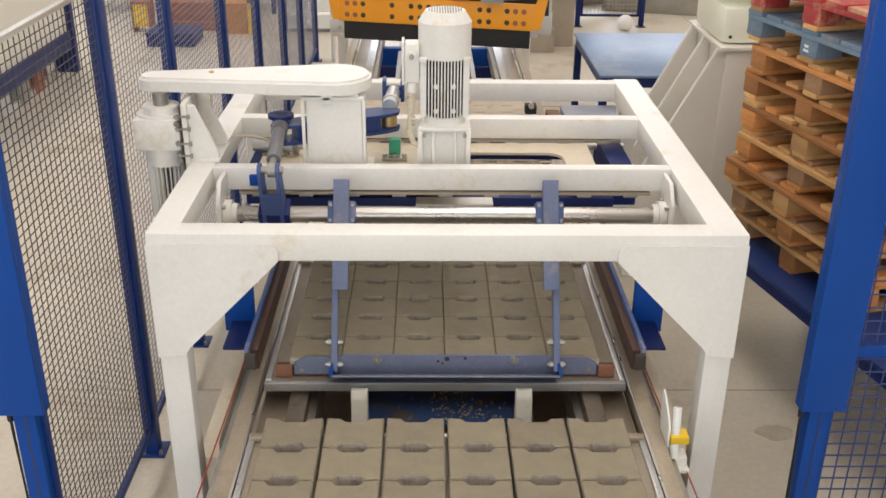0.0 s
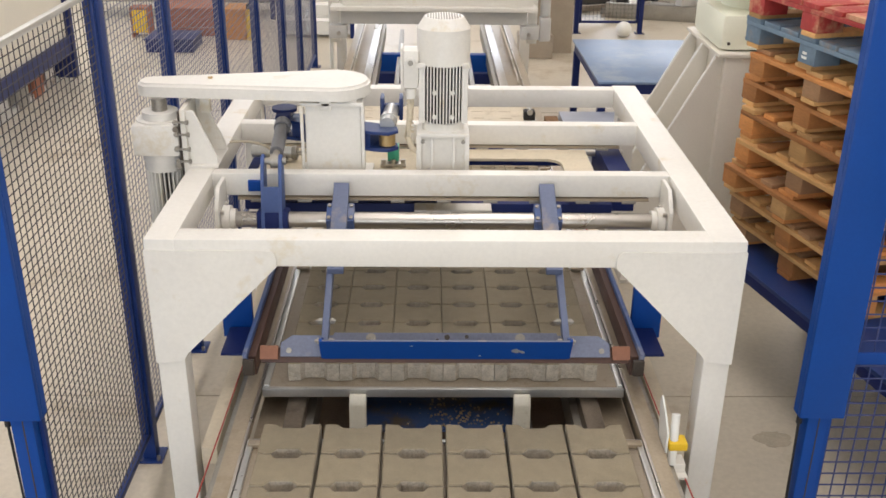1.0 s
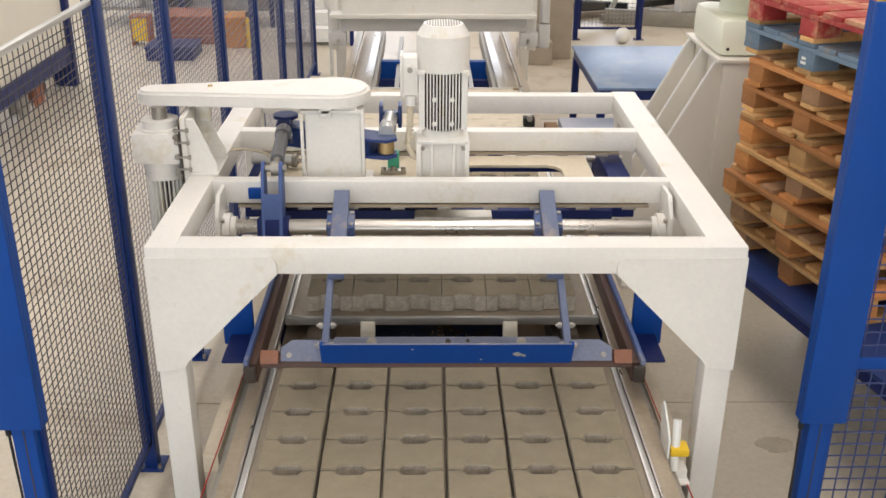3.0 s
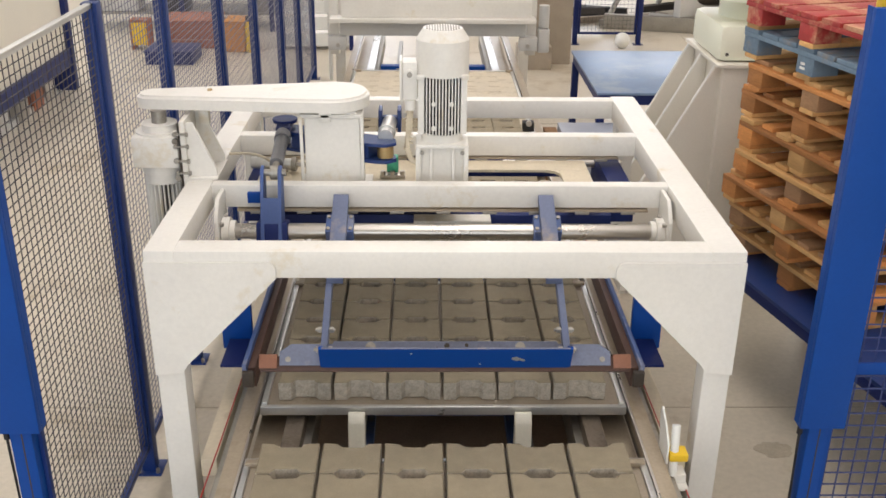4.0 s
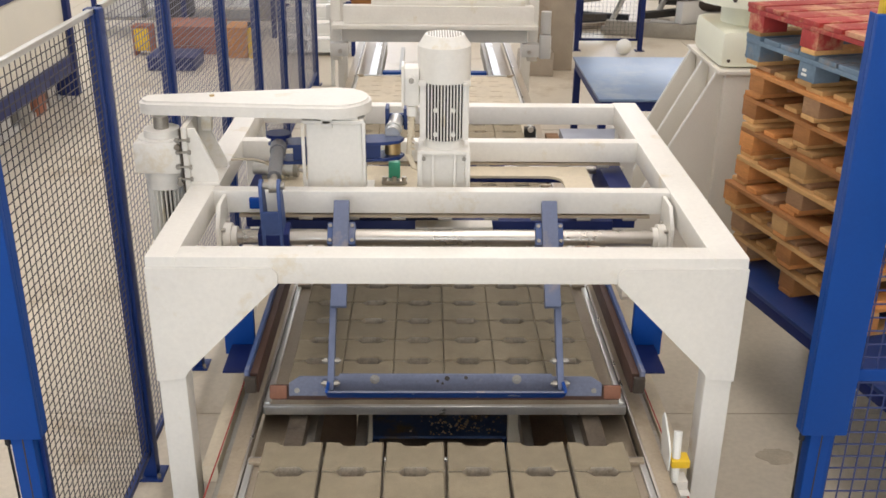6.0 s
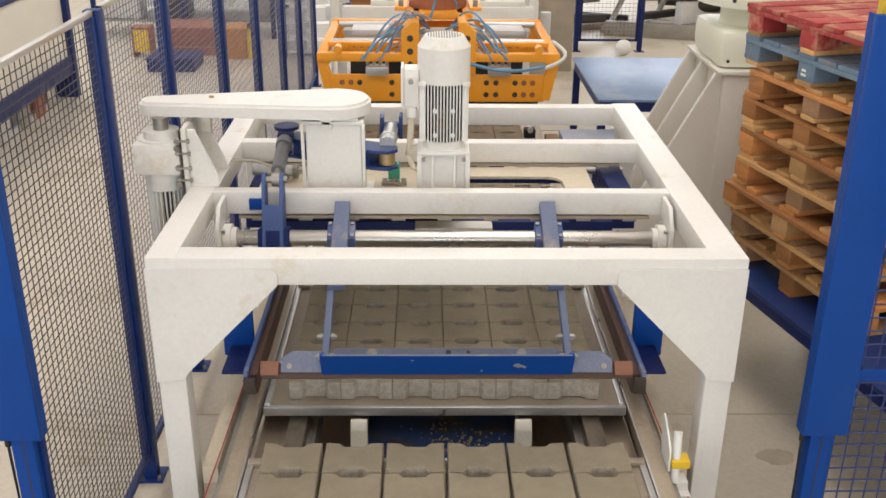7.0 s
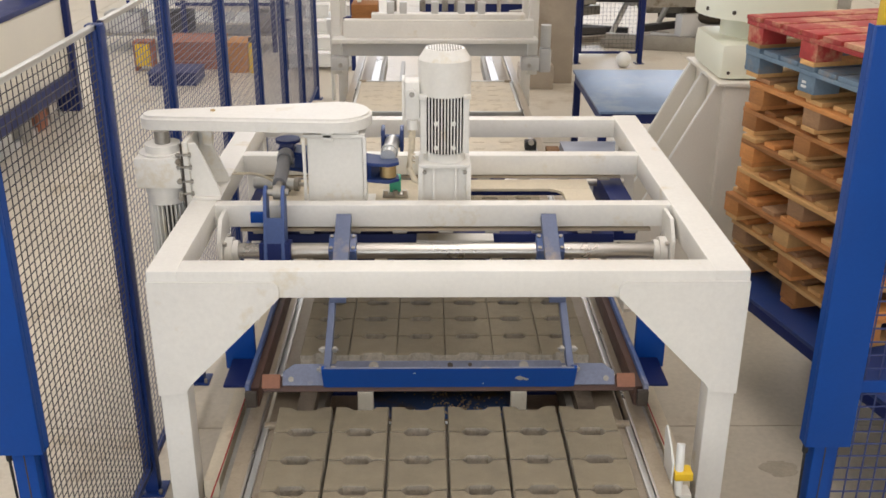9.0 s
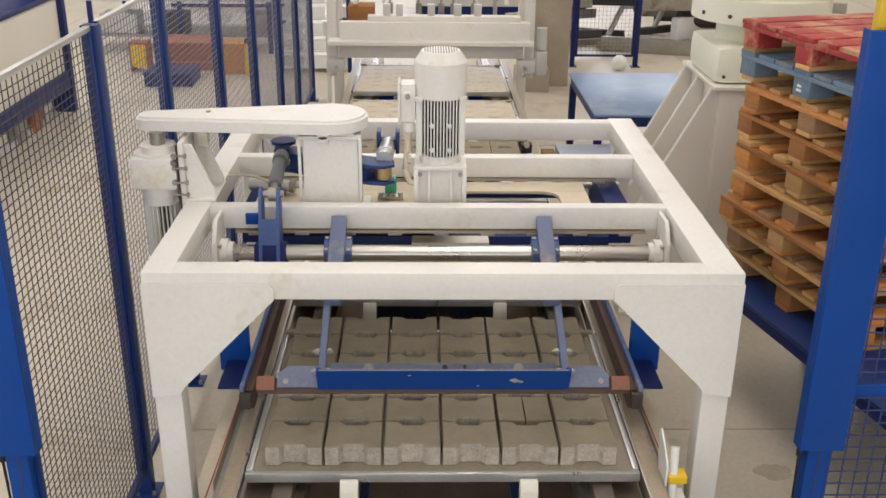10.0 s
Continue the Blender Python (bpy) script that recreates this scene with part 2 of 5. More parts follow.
# ---- hall ----
x0, x1, y0, y1, HH = HALL
whole("floor", B((x0 - 0.3, x1 + 0.3, y0 - 0.3, y1 + 0.3, -0.2, 0.0)), FLOORM, "pale beige polished concrete hall floor with stains", "floor", kind="structure")
whole("ground", B((-60, 60, -70, y0 - 0.31, -0.2, -0.02), (-60, x0 - 0.31, y0 - 0.309, 70, -0.2, -0.02)), CONCR, "grey concrete yard outside the hall gate", "ground", kind="structure")
jb = bmesh.new()
for jy in (-3.8, 1.2, 6.2, 11.2, 16.2):
    bx(jb, x0, x1, jy, jy + 0.004, 0.0, 0.003)
for jx in (-5.6, 3.4, 8.0):
    bx(jb, jx, jx + 0.004, y0, y1, 0.0, 0.003)
whole("floor_joint", jb, STAINF, "dark sealed joints sawn into the concrete floor", "joint", kind="structure")
# opening from y 7 to 12 is made up to admit the west fill
whole("wall_west", B((x0 - 0.25, x0, y0, 7.0, 0, HH), (x0 - 0.25, x0, 12.0, y1, 0, HH), (x0 - 0.25, x0, 7.0, 12.0, 4.2, HH)), WALLM, "pale plastered hall wall with an added opening for fill light", "wall", kind="structure")
whole("wall_east", B((x1, x1 + 0.25, y0, y1, 0, HH)), WALLM, "pale plastered hall wall", "wall", kind="structure")
whole("wall_north", B((x0, x1, y1, y1 + 0.25, 0, 3.0), (x0, x1, y1, y1 + 0.25, 5.4, HH), (x0, -7.5, y1, y1 + 0.25, 3.0, 5.4), (8.5, x1, y1, y1 + 0.25, 3.0, 5.4)),
      WALLM, "pale plastered hall wall with a high window band", "wall", kind="structure")
whole("wall_south", B((x0, -5.5, y0 - 0.25, y0, 0, HH), (2.5, x1, y0 - 0.25, y0, 0, HH), (-5.5, 2.5, y0 - 0.25, y0, 5.0, HH)), WALLM, "pale plastered hall wall with an open gate", "wall", kind="structure")
rb = bmesh.new()
edges = [x0] + [e for s in SKYLIGHTS for e in (s - 1.0, s + 1.0)] + [x1]
for a, b in zip(edges[::2], edges[1::2]):
    bx(rb, a, b, y0, y1, HH, HH + 0.15)
for s in SKYLIGHTS:
    bx(rb, s - 1.0, s + 1.0, y0, -7.0, HH, HH + 0.15)
    bx(rb, s - 1.0, s + 1.0, 20.0, y1, HH, HH + 0.15)
whole("ceiling", rb, ROOFM, "grey sheet roof with long roof lights", "ceiling", kind="structure")

# ---- plan of the line: y runs along the conveyor, x across it ----
ZT = 1.389          # top of the gantry
ZP = 0.67           # top of the steel boards
PITCH = 1.43        # from station to station
FRONT = 0.205       # front edge of the board at the squaring station
SHAFT_Y, SHAFT_Z = 0.55, 1.234


def fwd(t):
    """How far the boards have travelled along the line after t seconds."""
    steps = [(0, 0), (0.2, 0.074), (0.7, 0.322), (1.0, 0.51), (1.3, 0.725), (1.5, 0.918), (1.7, 1.10), (2.0, 1.30), (2.2, 1.386), (2.45, PITCH)]
    total = 0.0
    for start in (1.8, 8.3):
        s = t - start
        if s >= 2.45:
            total += PITCH
        elif s > 0:
            for (a, u), (b, v) in zip(steps, steps[1:]):
                if a <= s <= b:
                    total += u + (v - u) * (s - a) / (b - a)
                    break
    return total


TRAVEL = [0, 1.7, 1.8, 2.0, 2.5, 2.8, 3.1, 3.3, 3.5, 3.8, 4.0, 4.25, 4.4, 8.2, 8.3, 8.5, 9.0, 9.3, 9.6, 9.8, 10.0]

# ---- gantry ----
gantry = thing("gantry_frame", "cream white welded steel gantry over the conveyor", "machine frame")
G = 1.02


def rounded_box(*b):
    return B(b, bevel=0.008)


part("front_beam", rounded_box(-G + 0.1, G - 0.1, 0.0, 0.1, 1.289, ZT), CREAM, gantry)
part("cross_beam", rounded_box(-0.92, 0.9, 0.652, 0.712, 1.293, ZT - 0.002), CREAM, gantry)
part("cross_beam", rounded_box(-0.92, 0.9, 1.315, 1.385, 1.291, ZT - 0.002), CREAM, gantry)
part("rear_beam", rounded_box(-0.92, 0.9, 1.935, 2.015, 1.29, ZT - 0.003), CREAM, gantry)
part("side_rail", rounded_box(-G, -0.917, -0.001, 2.02, 1.289, ZT + 0.001), CREAM, gantry)
part("side_rail", rounded_box(0.895, G, -0.001, 2.02, 1.289, ZT + 0.001), CREAM, gantry)
for sx in (-1, 1):
    for yy in (0.006, 1.92):
        part("post", rounded_box(min(sx * G, sx * 0.922), max(sx * G, sx * 0.922), yy, yy + 0.094, 0.012, 1.30), CREAM, gantry)
        part("foot_plate", rounded_box(sx * 0.97 - 0.09, sx * 0.97 + 0.09, yy - 0.04, yy + 0.14, 0.0, 0.012), CREAM, gantry)
    gb = bmesh.new()
    p = [(sx * G, 0.915), (sx * G, 1.352)] + [(sx * (0.577 + 0.03 * (1 - math.sin(a))), 1.322 + 0.03 * math.cos(a)) for a in (0, 0.4, 0.8, 1.2, 1.57)] + [(sx * 0.577, 1.292), (sx * 0.600, 1.268), (sx * 0.905, 0.956), (sx * 0.925, 0.925)]
    prism(gb, p, "y", -0.010, -0.0015, 0.0)
    part("gusset_plate", gb, CREAM, gantry)
    # hanging bracket of the swing shaft
    hb = bmesh.new()
    prism(hb, [(0.47, 1.16), (0.47, 1.30), (0.53, 1.375), (0.648, 1.375), (0.648, 1.16)], "x", sx * 0.872 - 0.008, sx * 0.872 + 0.008, 0.002)
    part("shaft_bracket", hb, CREAM, gantry)
    part("bearing", C(((sx * 0.832, SHAFT_Y, SHAFT_Z), (sx * 0.862, SHAFT_Y, SHAFT_Z), 0.055), ((sx * 0.812, SHAFT_Y, SHAFT_Z), (sx * 0.836, SHAFT_Y, SHAFT_Z), 0.042), n=28), CREAM, gantry)
    for dy, dz in ((-0.045, 0.045), (0.045, 0.045), (-0.045, -0.045), (0.045, -0.045)):
        part("bolt", C(((sx * 0.85, SHAFT_Y + dy, SHAFT_Z + dz), (sx * 0.865, SHAFT_Y + dy, SHAFT_Z + dz), 0.009), n=6), STEEL, gantry)
# slotted strips under the cross beams, mounting plate between them
for yy in (0.640, 1.303):
    part("slotted_strip", B((-0.82, 0.82, yy, yy + 0.075, 1.280, 1.289)), RAILM, gantry)
    for k in range(9):
        xx = -0.74 + k * 0.185
        part("slot_clip", B((xx - 0.028, xx + 0.028, yy - 0.006, yy + 0.004, 1.272, 1.284), bevel=0.002), DULL, gantry)
part("mounting_plate", B((-0.80, 0.66, 1.17, 1.30, 1.262, 1.276), (0.53, 0.66, 0.715, 1.17, 1.262, 1.276), (-0.80, 0.06, 0.715, 1.17, 1.262, 1.276), bevel=0.003), DIRTY, gantry, "dusty cream steel plate")
cb = bmesh.new()
prism(cb, [(0.53, 1.17), (0.47, 1.17), (0.505, 1.155), (0.525, 1.125), (0.53, 1.09)], "z", 1.263, 1.275)
part("slot_corner", cb, DIRTY, gantry)
for s in (-1, 1):
    part("guide_rod", C(((s * 0.40, 1.12, 1.19), (s * 0.87, 1.12, 1.19), 0.022)), STEEL, gantry, "polished guide rod")
    part("guide_rod", C(((s * 0.30, 1.48, 1.20), (s * 0.87, 1.48, 1.20), 0.018)), STEEL, gantry, "polished guide rod")
for xx in (-0.86, 0.74):
    part("rod_block", B((xx, xx + 0.1, 0.98, 1.56, 1.10, 1.245), bevel=0.006), NAVY, gantry, "dark blue bearing block")
part("cross_tie", B((-0.74, 0.72, 0.86, 0.93, 1.09, 1.18), bevel=0.005), NAVY, gantry, "dark blue tie beam")
part("cross_tie", B((-0.74, 0.72, 1.60, 1.66, 1.09, 1.18), bevel=0.005), NAVY, gantry, "dark blue tie beam")
part("cable_duct", B((-0.12, 0.20, 0.74, 0.82, 1.12, 1.20), bevel=0.004), CREAM, gantry)
part("sensor_tag", B((-0.775, -0.715, 0.632, 0.650, 1.318, 1.362), bevel=0.003), BLUE, gantry, "small blue sensor bracket")

# ---- swinging squaring clamp: shaft, arms, plate, crank lever ----
clamp = thing("swing_clamp", "blue swinging squaring clamp with brown rubber lip on a steel shaft", "clamp", pose(0, SHAFT_Y, SHAFT_Z))
part("shaft", C(((-0.86, 0, 0), (0.86, 0, 0), 0.031), n=32), STEEL, clamp, "polished steel shaft")
A0 = 29.3
rot = Matrix.Rotation(radians(-A0), 4, "X")       # arm frame: -z runs down the arm
for xx in (-0.405, 0.405):
    arm = part("arm", B((xx - 0.030, xx + 0.030, -0.078, -0.046, -0.30, 0.126), bevel=0.003), ARMP, clamp, "worn grey-blue steel arm", rot)
    part("arm_clamp", B((xx - 0.054, xx + 0.054, -0.048, 0.048, -0.046, 0.046), bevel=0.006), BLUED, clamp, m=rot)
    xb = xx + math.copysign(0.022, xx)
    part("arm_bar", B((xb - 0.012, xb + 0.012, -0.050, -0.010, -0.612, -0.27), bevel=0.002), ARMP, clamp, m=rot)
    for zz in (-0.50, -0.585):
        part("bolt", C(((xb - 0.036, -0.035, zz), (xb + 0.034, -0.035, zz), 0.006), ((xb - 0.028, -0.035, zz), (xb - 0.014, -0.035, zz), 0.012), ((xb + 0.014, -0.035, zz), (xb + 0.028, -0.035, zz), 0.012), n=6), BOLTM, clamp, m=rot)
for s in (-1, 1):
    for zz in (-0.03, 0.03):
        for xx in (-0.405, 0.405):
            part("screw", C(((xx + s * 0.043, -0.054, zz), (xx + s * 0.043, -0.046, zz), 0.0075), n=8), DULL, clamp, m=rot)
UP = Matrix.Translation((0, -0.30, -0.534))        # plate frame, upright when pressed against the layer
pb = bmesh.new()
prism(pb, [(-0.585, -0.014), (-0.585, 0.035), (-0.545, 0.062), (-0.40, 0.062), (-0.395, 0.072), (0.395, 0.072), (0.40, 0.062), (0.545, 0.062), (0.585, 0.035), (0.585, -0.014)], "y", 0.0, 0.010, 0.001)
part("push_plate", pb, PLATEP, clamp, "dusty blue push plate with clipped corners", UP)
ch = bmesh.new()
prism(ch, [(0.0, -0.021), (-0.100, 0.034), (-0.097, 0.039), (0.0, -0.014)], "x", -0.43, 0.43)
part("lip_flange", ch, BLUE, clamp, "bright blue sloping flange", UP)
ct = bmesh.new()
prism(ct, [(-0.0005, -0.0135), (-0.0972, 0.0393), (-0.1002, 0.0342), (-0.1012, 0.0348), (-0.0975, 0.0406), (-0.0005, -0.0122)], "x", -0.4295, 0.4295)
part("flange_inside", ct, PLATEP, clamp, "dusty inner face of the flange", UP)
for s in (-1, 1):
    eb = bmesh.new()
    prism(eb, [(-0.001, -0.020), (-0.099, 0.034), (-0.095, 0.044), (-0.001, 0.056)], "x", s * 0.435 - 0.005, s * 0.435 + 0.005)
    part("flange_end", eb, BLUE, clamp, m=UP)
part("rubber_lip", B((-0.655, 0.655, 0.011, 0.036, -0.034, 0.02), bevel=0.003), BROWN, clamp, "dark brown rubber lip", UP)
for s in (-1, 1):
    part("wear_pad", B((s * 0.625 - 0.032, s * 0.625 + 0.032, -0.004, 0.0105, -0.024, 0.026), bevel=0.003), COPPER, clamp, "orange-brown wear pad", UP)
    part("screw", C(((s * 0.555, -0.004, 0.008), (s * 0.555, 0.001, 0.008), 0.010), n=10), DULL, clamp, m=UP)
    part("bolt", C(((s * 0.265, -0.022, 0.052), (s * 0.265, 0.001, 0.052), 0.007), ((s * 0.265, -0.012, 0.052), (s * 0.265, 0.000, 0.052), 0.013), ((s * 0.265, -0.003, 0.052), (s * 0.265, 0.0005, 0.052), 0.018), n=12), DULL, clamp, m=UP)
# small dark discs on the push plate
for xx, sz, zz in ((0.005, 0.010, 0.056), (-0.03, 0.006, 0.045), (0.075, 0.007, 0.058), (-0.012, 0.005, 0.036)):
    part("plate_hole", C(((xx, -0.0012, zz), (xx, 0.002, zz), sz), n=9), DARK, clamp, m=UP)
FACE = UP @ Matrix.Translation((0, -0.050, 0.0065)) @ Matrix.Rotation(radians(61.2), 4, "X")   # outer face of the flange
cj = random.Random(2)
for cx_, cz_, r_ in ((0.245, 0.0, 0.016), (0.268, -0.008, 0.010), (-0.12, 0.03, 0.004), (0.12, -0.034, 0.004)):
    rim = [(cx_ + r_ * cj.uniform(0.7, 1.25) * math.cos(k * 0.7), cz_ + 0.7 * r_ * cj.uniform(0.7, 1.25) * math.sin(k * 0.7)) for k in range(9)]
    part("paint_chip", prism(bmesh.new(), rim, "y", -0.0012, 0.0008), GALV, clamp, m=FACE)
LEVER0 = -22.0
lrot = Matrix.Rotation(radians(-LEVER0), 4, "X")
lv = bmesh.new()
for xx in (-0.709, -0.641):
    prism(lv, [(-0.055, -0.05), (0.055, -0.05), (0.035, 0.20), (0.025, 0.245), (0.0, 0.258), (-0.025, 0.245), (-0.035, 0.20)], "x", xx, xx + 0.014, 0.002)
bx(lv, -0.697, -0.639, -0.046, -0.032, -0.02, 0.135)
part("crank_lever", lv, LEVERB, clamp, "blue crank lever", lrot)
part("lever_hub", B((-0.728, -0.606, -0.047, 0.047, -0.052, 0.040), bevel=0.008), NAVY, clamp, m=lrot)
part("lever_pin", C(((-0.708, 0, 0.23), (-0.614, 0, 0.23), 0.014)), DULL, clamp, m=lrot)

# ---- gearbox box, crank and connecting rod ----
CX, CY, CZ = -0.45, 0.92, 1.475
gb = thing("gear_housing", "cream welded gear housing on the mounting plate", "gearbox")
hb = bmesh.new()
prism(hb, [(-0.562, 1.277), (-0.332, 1.277), (-0.336, 1.62), (-0.558, 1.62)], "y", 0.80, 1.04, 0.004)
part("housing", hb, CREAM, gb)
for xx in (-0.577, -0.333):
    part("edge_flange", B((xx, xx + 0.012, 0.782, 0.80, 1.277, 1.625), bevel=0.002), CREAM, gb)
part("base_flange", B((-0.60, -0.30, 0.77, 1.07, 1.2765, 1.289), bevel=0.003), CREAM, gb)
part("top_cap", B((-0.575, -0.325, 0.79, 1.05, 1.62, 1.635), bevel=0.003), CREAM, gb)
crank = thing("double_crank", "dark blue double crank arm turning on the gear housing", "crank", pose(CX, CY, CZ))
ca = bmesh.new()
for zz in (-0.042, 0.028):
    prism(ca, [(-0.26, -0.04), (-0.20, -0.055), (0.20, -0.06), (0.26, -0.045), (0.285, 0.0), (0.26, 0.045), (0.20, 0.06), (-0.20, 0.055), (-0.26, 0.04), (-0.28, 0.0)], "z", zz, zz + 0.014, 0.002)
part("crank_arm", ca, CRANKB, crank)
part("crank_web", B((-0.18, 0.18, -0.045, 0.045, -0.038, 0.038)), CRANKB, crank)
part("roller", C(((0.235, 0, -0.024), (0.235, 0, 0.024), 0.034)), BRASS, crank, "worn brass roller")
part("crank_pin", C(((-0.235, 0, -0.06), (-0.235, 0, 0.065), 0.020), ((-0.235, 0, 0.048), (-0.235, 0, 0.0655), 0.034)), STEEL, crank)
part("crank_head", C(((-0.235, 0, 0.066), (-0.235, 0, 0.080), 0.052), n=28), NAVY, crank, "dark blue round crank head")
rear = thing("rear_rod", "short grey steel rod with a dark clevis behind the crank", "rod")
part("rod_end", C(((0, 0.025, 0), (0.012, 0.21, 0.010), 0.031), ((0.003, 0.07, 0.003), (0.005, 0.095, 0.005), 0.036)), GALV, rear, "grey steel rod end")
part("clevis", B((-0.036, -0.020, 0.19, 0.28, -0.03, 0.065), (0.044, 0.060, 0.19, 0.28, -0.03, 0.065), (-0.0195, 0.0435, 0.215, 0.255, -0.02, 0.03), bevel=0.004), CRANKB, rear)
rod = thing("connecting_rod", "grey steel connecting rod between lever and crank", "rod")
part("tube", C(((0, 0, 0.07), (0, 0, 0.34), 0.027)), RODM, rod)
part("tube_collar", C(((0, 0, 0.28), (0, 0, 0.33), 0.033)), RODM, rod)
part("rod_eye", C(((-0.015, 0, 0.0), (0.015, 0, 0.0), 0.028), ((0, 0, 0.02), (0, 0, 0.08), 0.014)), DULL, rod, "greasy steel rod eye")
part("rod_fork", B((-0.03, 0.03, -0.03, 0.03, 0.33, 0.40), bevel=0.008), NAVY, rod)
bolt_rail = thing("green_sensor", "green plastic sensor on a steel clip", "sensor")
part("sensor_body", B((-0.240, -0.190, 1.055, 1.095, 1.30, 1.372), bevel=0.004), GREEN, bolt_rail)
part("sensor_foot", B((-0.270, -0.160, 1.045, 1.099, 1.277, 1.292), bevel=0.002), STEEL, bolt_rail)
for xx in (-0.262, -0.22, -0.178):
    part("screw", C(((xx + 0.005, 1.052, 1.292), (xx + 0.005, 1.052, 1.31), 0.011), n=10), STEEL, bolt_rail)

# ---- belt guard ----
guard = thing("belt_guard", "smooth cream belt guard over the drive", "guard")
pts = []
for k in range(19):
    a = -math.pi / 2 + math.pi * k / 18
    pts.append((-0.455 + 0.155 * math.cos(a), 0.91 + 0.155 * math.sin(a)))
for k in range(15):
    a = math.pi / 2 + math.pi * k / 14
    pts.append((-1.165 + 0.065 * math.cos(a), 0.87 + 0.065 * math.sin(a)))
gm = bmesh.new()
prism(gm, pts, "z", 1.650, 1.704)
bmesh.ops.bevel(gm, geom=[e for e in gm.edges if all(v.co.z > 1.68 for v in e.verts)], offset=0.012, segments=3, affect="EDGES")
part("cover", gm, CREAM, guard)
part("guard_foot", B((-0.50, -0.45, 0.79, 0.83, 1.60, 1.646), bevel=0.01), CREAM, guard)
part("guard_foot", B((-0.44, -0.35, 0.80, 0.84, 1.634, 1.646), bevel=0.003), CREAM, guard)
part("screw", C(((-0.945, 0.90, 1.704), (-0.945, 0.90, 1.710), 0.010), n=12), BRASS, guard)
part("guard_stay", B((-0.99, -0.95, 0.86, 0.90, 1.57, 1.646), bevel=0.004), CREAM, guard)

# ---- side reducer motor outside the frame ----


def fins(owner, x, y, z0, z1, r, n):
    # the shade in the fin gaps is put into a dark core
    part("core", C(((x, y, z0), (x, y, z1), r * 0.72), n=32), COREM, owner, "motor core darkened for the shade between its fins")
    f0 = None
    for k in range(n):
        q = pose(x, y, 0, 0, 0, 360 * k / n)
        if f0 is None:
            f0 = part("fin", B((r * 0.66, r, -r * 0.027, r * 0.027, z0 + 0.001, z1 - 0.001), bevel=0.0008), CREAM, owner, m=q)
        else:
            again(f0, q)


red = thing("reducer_motor", "cream gear reducer with hanging finned motor outside the gantry", "motor")
RX, RY = -1.135, 0.80
part("reducer_body", C(((RX, RY, 1.44), (RX, RY, 1.57), 0.095), ((RX, RY, 1.57), (RX, RY, 1.60), 0.07), ((RX, RY, 1.40), (RX, RY, 1.44), 0.085), n=36), CREAM, red)
part("reducer_block", B((RX - 0.098, RX + 0.09, RY - 0.10, RY + 0.09, 1.435, 1.565), bevel=0.018), CREAM, red)
part("shaft_neck", C(((RX, RY, 1.60), (RX, RY, 1.650), 0.030)), DULL, red, "rusty shaft neck")
part("motor_flange", C(((RX, RY, 1.36), (RX, RY, 1.40), 0.078), n=32), CREAM, red)
fins(red, RX, RY, 1.12, 1.36, 0.078, 26)
part("fan_cover", C(((RX, RY, 1.05), (RX, RY, 1.12), 0.082), n=32), CREAM, red)
for dz in (1.40, 1.47, 1.55):
    part("oil_plug", C(((RX + 0.08, RY - 0.09, dz), (RX + 0.08, RY - 0.105, dz), 0.012), n=8), DULL, red)
brk = thing("motor_bracket", "cream triangular bracket plate with dark gasket", "bracket")
part("back_plate", B((-1.035, -1.015, 0.70, 0.93, 1.30, 1.63), bevel=0.003), CREAM, brk)
part("gasket", B((-1.043, -1.0355, 0.70, 0.93, 1.30, 1.62)), DARK, brk)
for yy in (0.72, 0.90):
    tb = bmesh.new()
    prism(tb, [(-1.014, 1.391), (-1.014, 1.62), (-0.985, 1.62), (-0.905, 1.43), (-0.905, 1.391)], "y", yy, yy + 0.012, 0.002)
    part("rib", tb, CREAM, brk)
part("base", B((-1.015, -0.90, 0.70, 0.93, 1.3905, 1.401), bevel=0.002), CREAM, brk)
for zz in (1.42, 1.47, 1.53, 1.58):
    part("bolt", C(((-1.062, 0.695, zz), (-1.01, 0.695, zz), 0.005), ((-1.058, 0.695, zz), (-1.046, 0.695, zz), 0.010), ((-1.012, 0.695, zz), (-1.002, 0.695, zz), 0.010), n=6), DULL, brk)

# ---- upright motor ----
mot = thing("upright_motor", "cream upright electric motor with finned housing", "motor")
MX, MY = -0.004, 0.90
part("cap", C(((MX, MY, 1.780), (MX, MY, 1.92), 0.106), n=40), CREAM, mot)
part("cap_top", cyl(bmesh.new(), (MX, MY, 1.92), (MX, MY, 1.962), 0.106, 40, 0.078), CREAM, mot)
gr = bmesh.new()
for k in range(-6, 7):
    h = math.sqrt(max(0.0, 0.068 ** 2 - (k * 0.0105) ** 2))
    bx(gr, MX + k * 0.0105 - 0.003, MX + k * 0.0105 + 0.003, MY - h, MY + h, 1.9615, 1.9645)
part("cap_grille", gr, DULL, mot)
# near-black core colour stands for shade behind the cream fins
part("core", C(((MX, MY, 1.540), (MX, MY, 1.781), 0.074), n=32), COREM, mot, "motor core darkened for the shade between its fins")
for k in range(-5, 6):
    xx = MX + k * 0.0128
    d = math.sqrt(0.1 ** 2 - (k * 0.0128) ** 2)
    for s in (-1, 1):
        part("fin", B((xx - 0.0027, xx + 0.0027, min(MY + s * 0.035, MY + s * d), max(MY + s * 0.035, MY + s * d), 1.541, 1.781), bevel=0.0008), CREAM, mot)
for k in (-1, 1):
    for zz in (1.575, 1.675):
        part("fin_boss", C(((MX + k * 0.036, MY - 0.085, zz), (MX + k * 0.036, MY - 0.1, zz), 0.009), n=8), CREAM, mot)
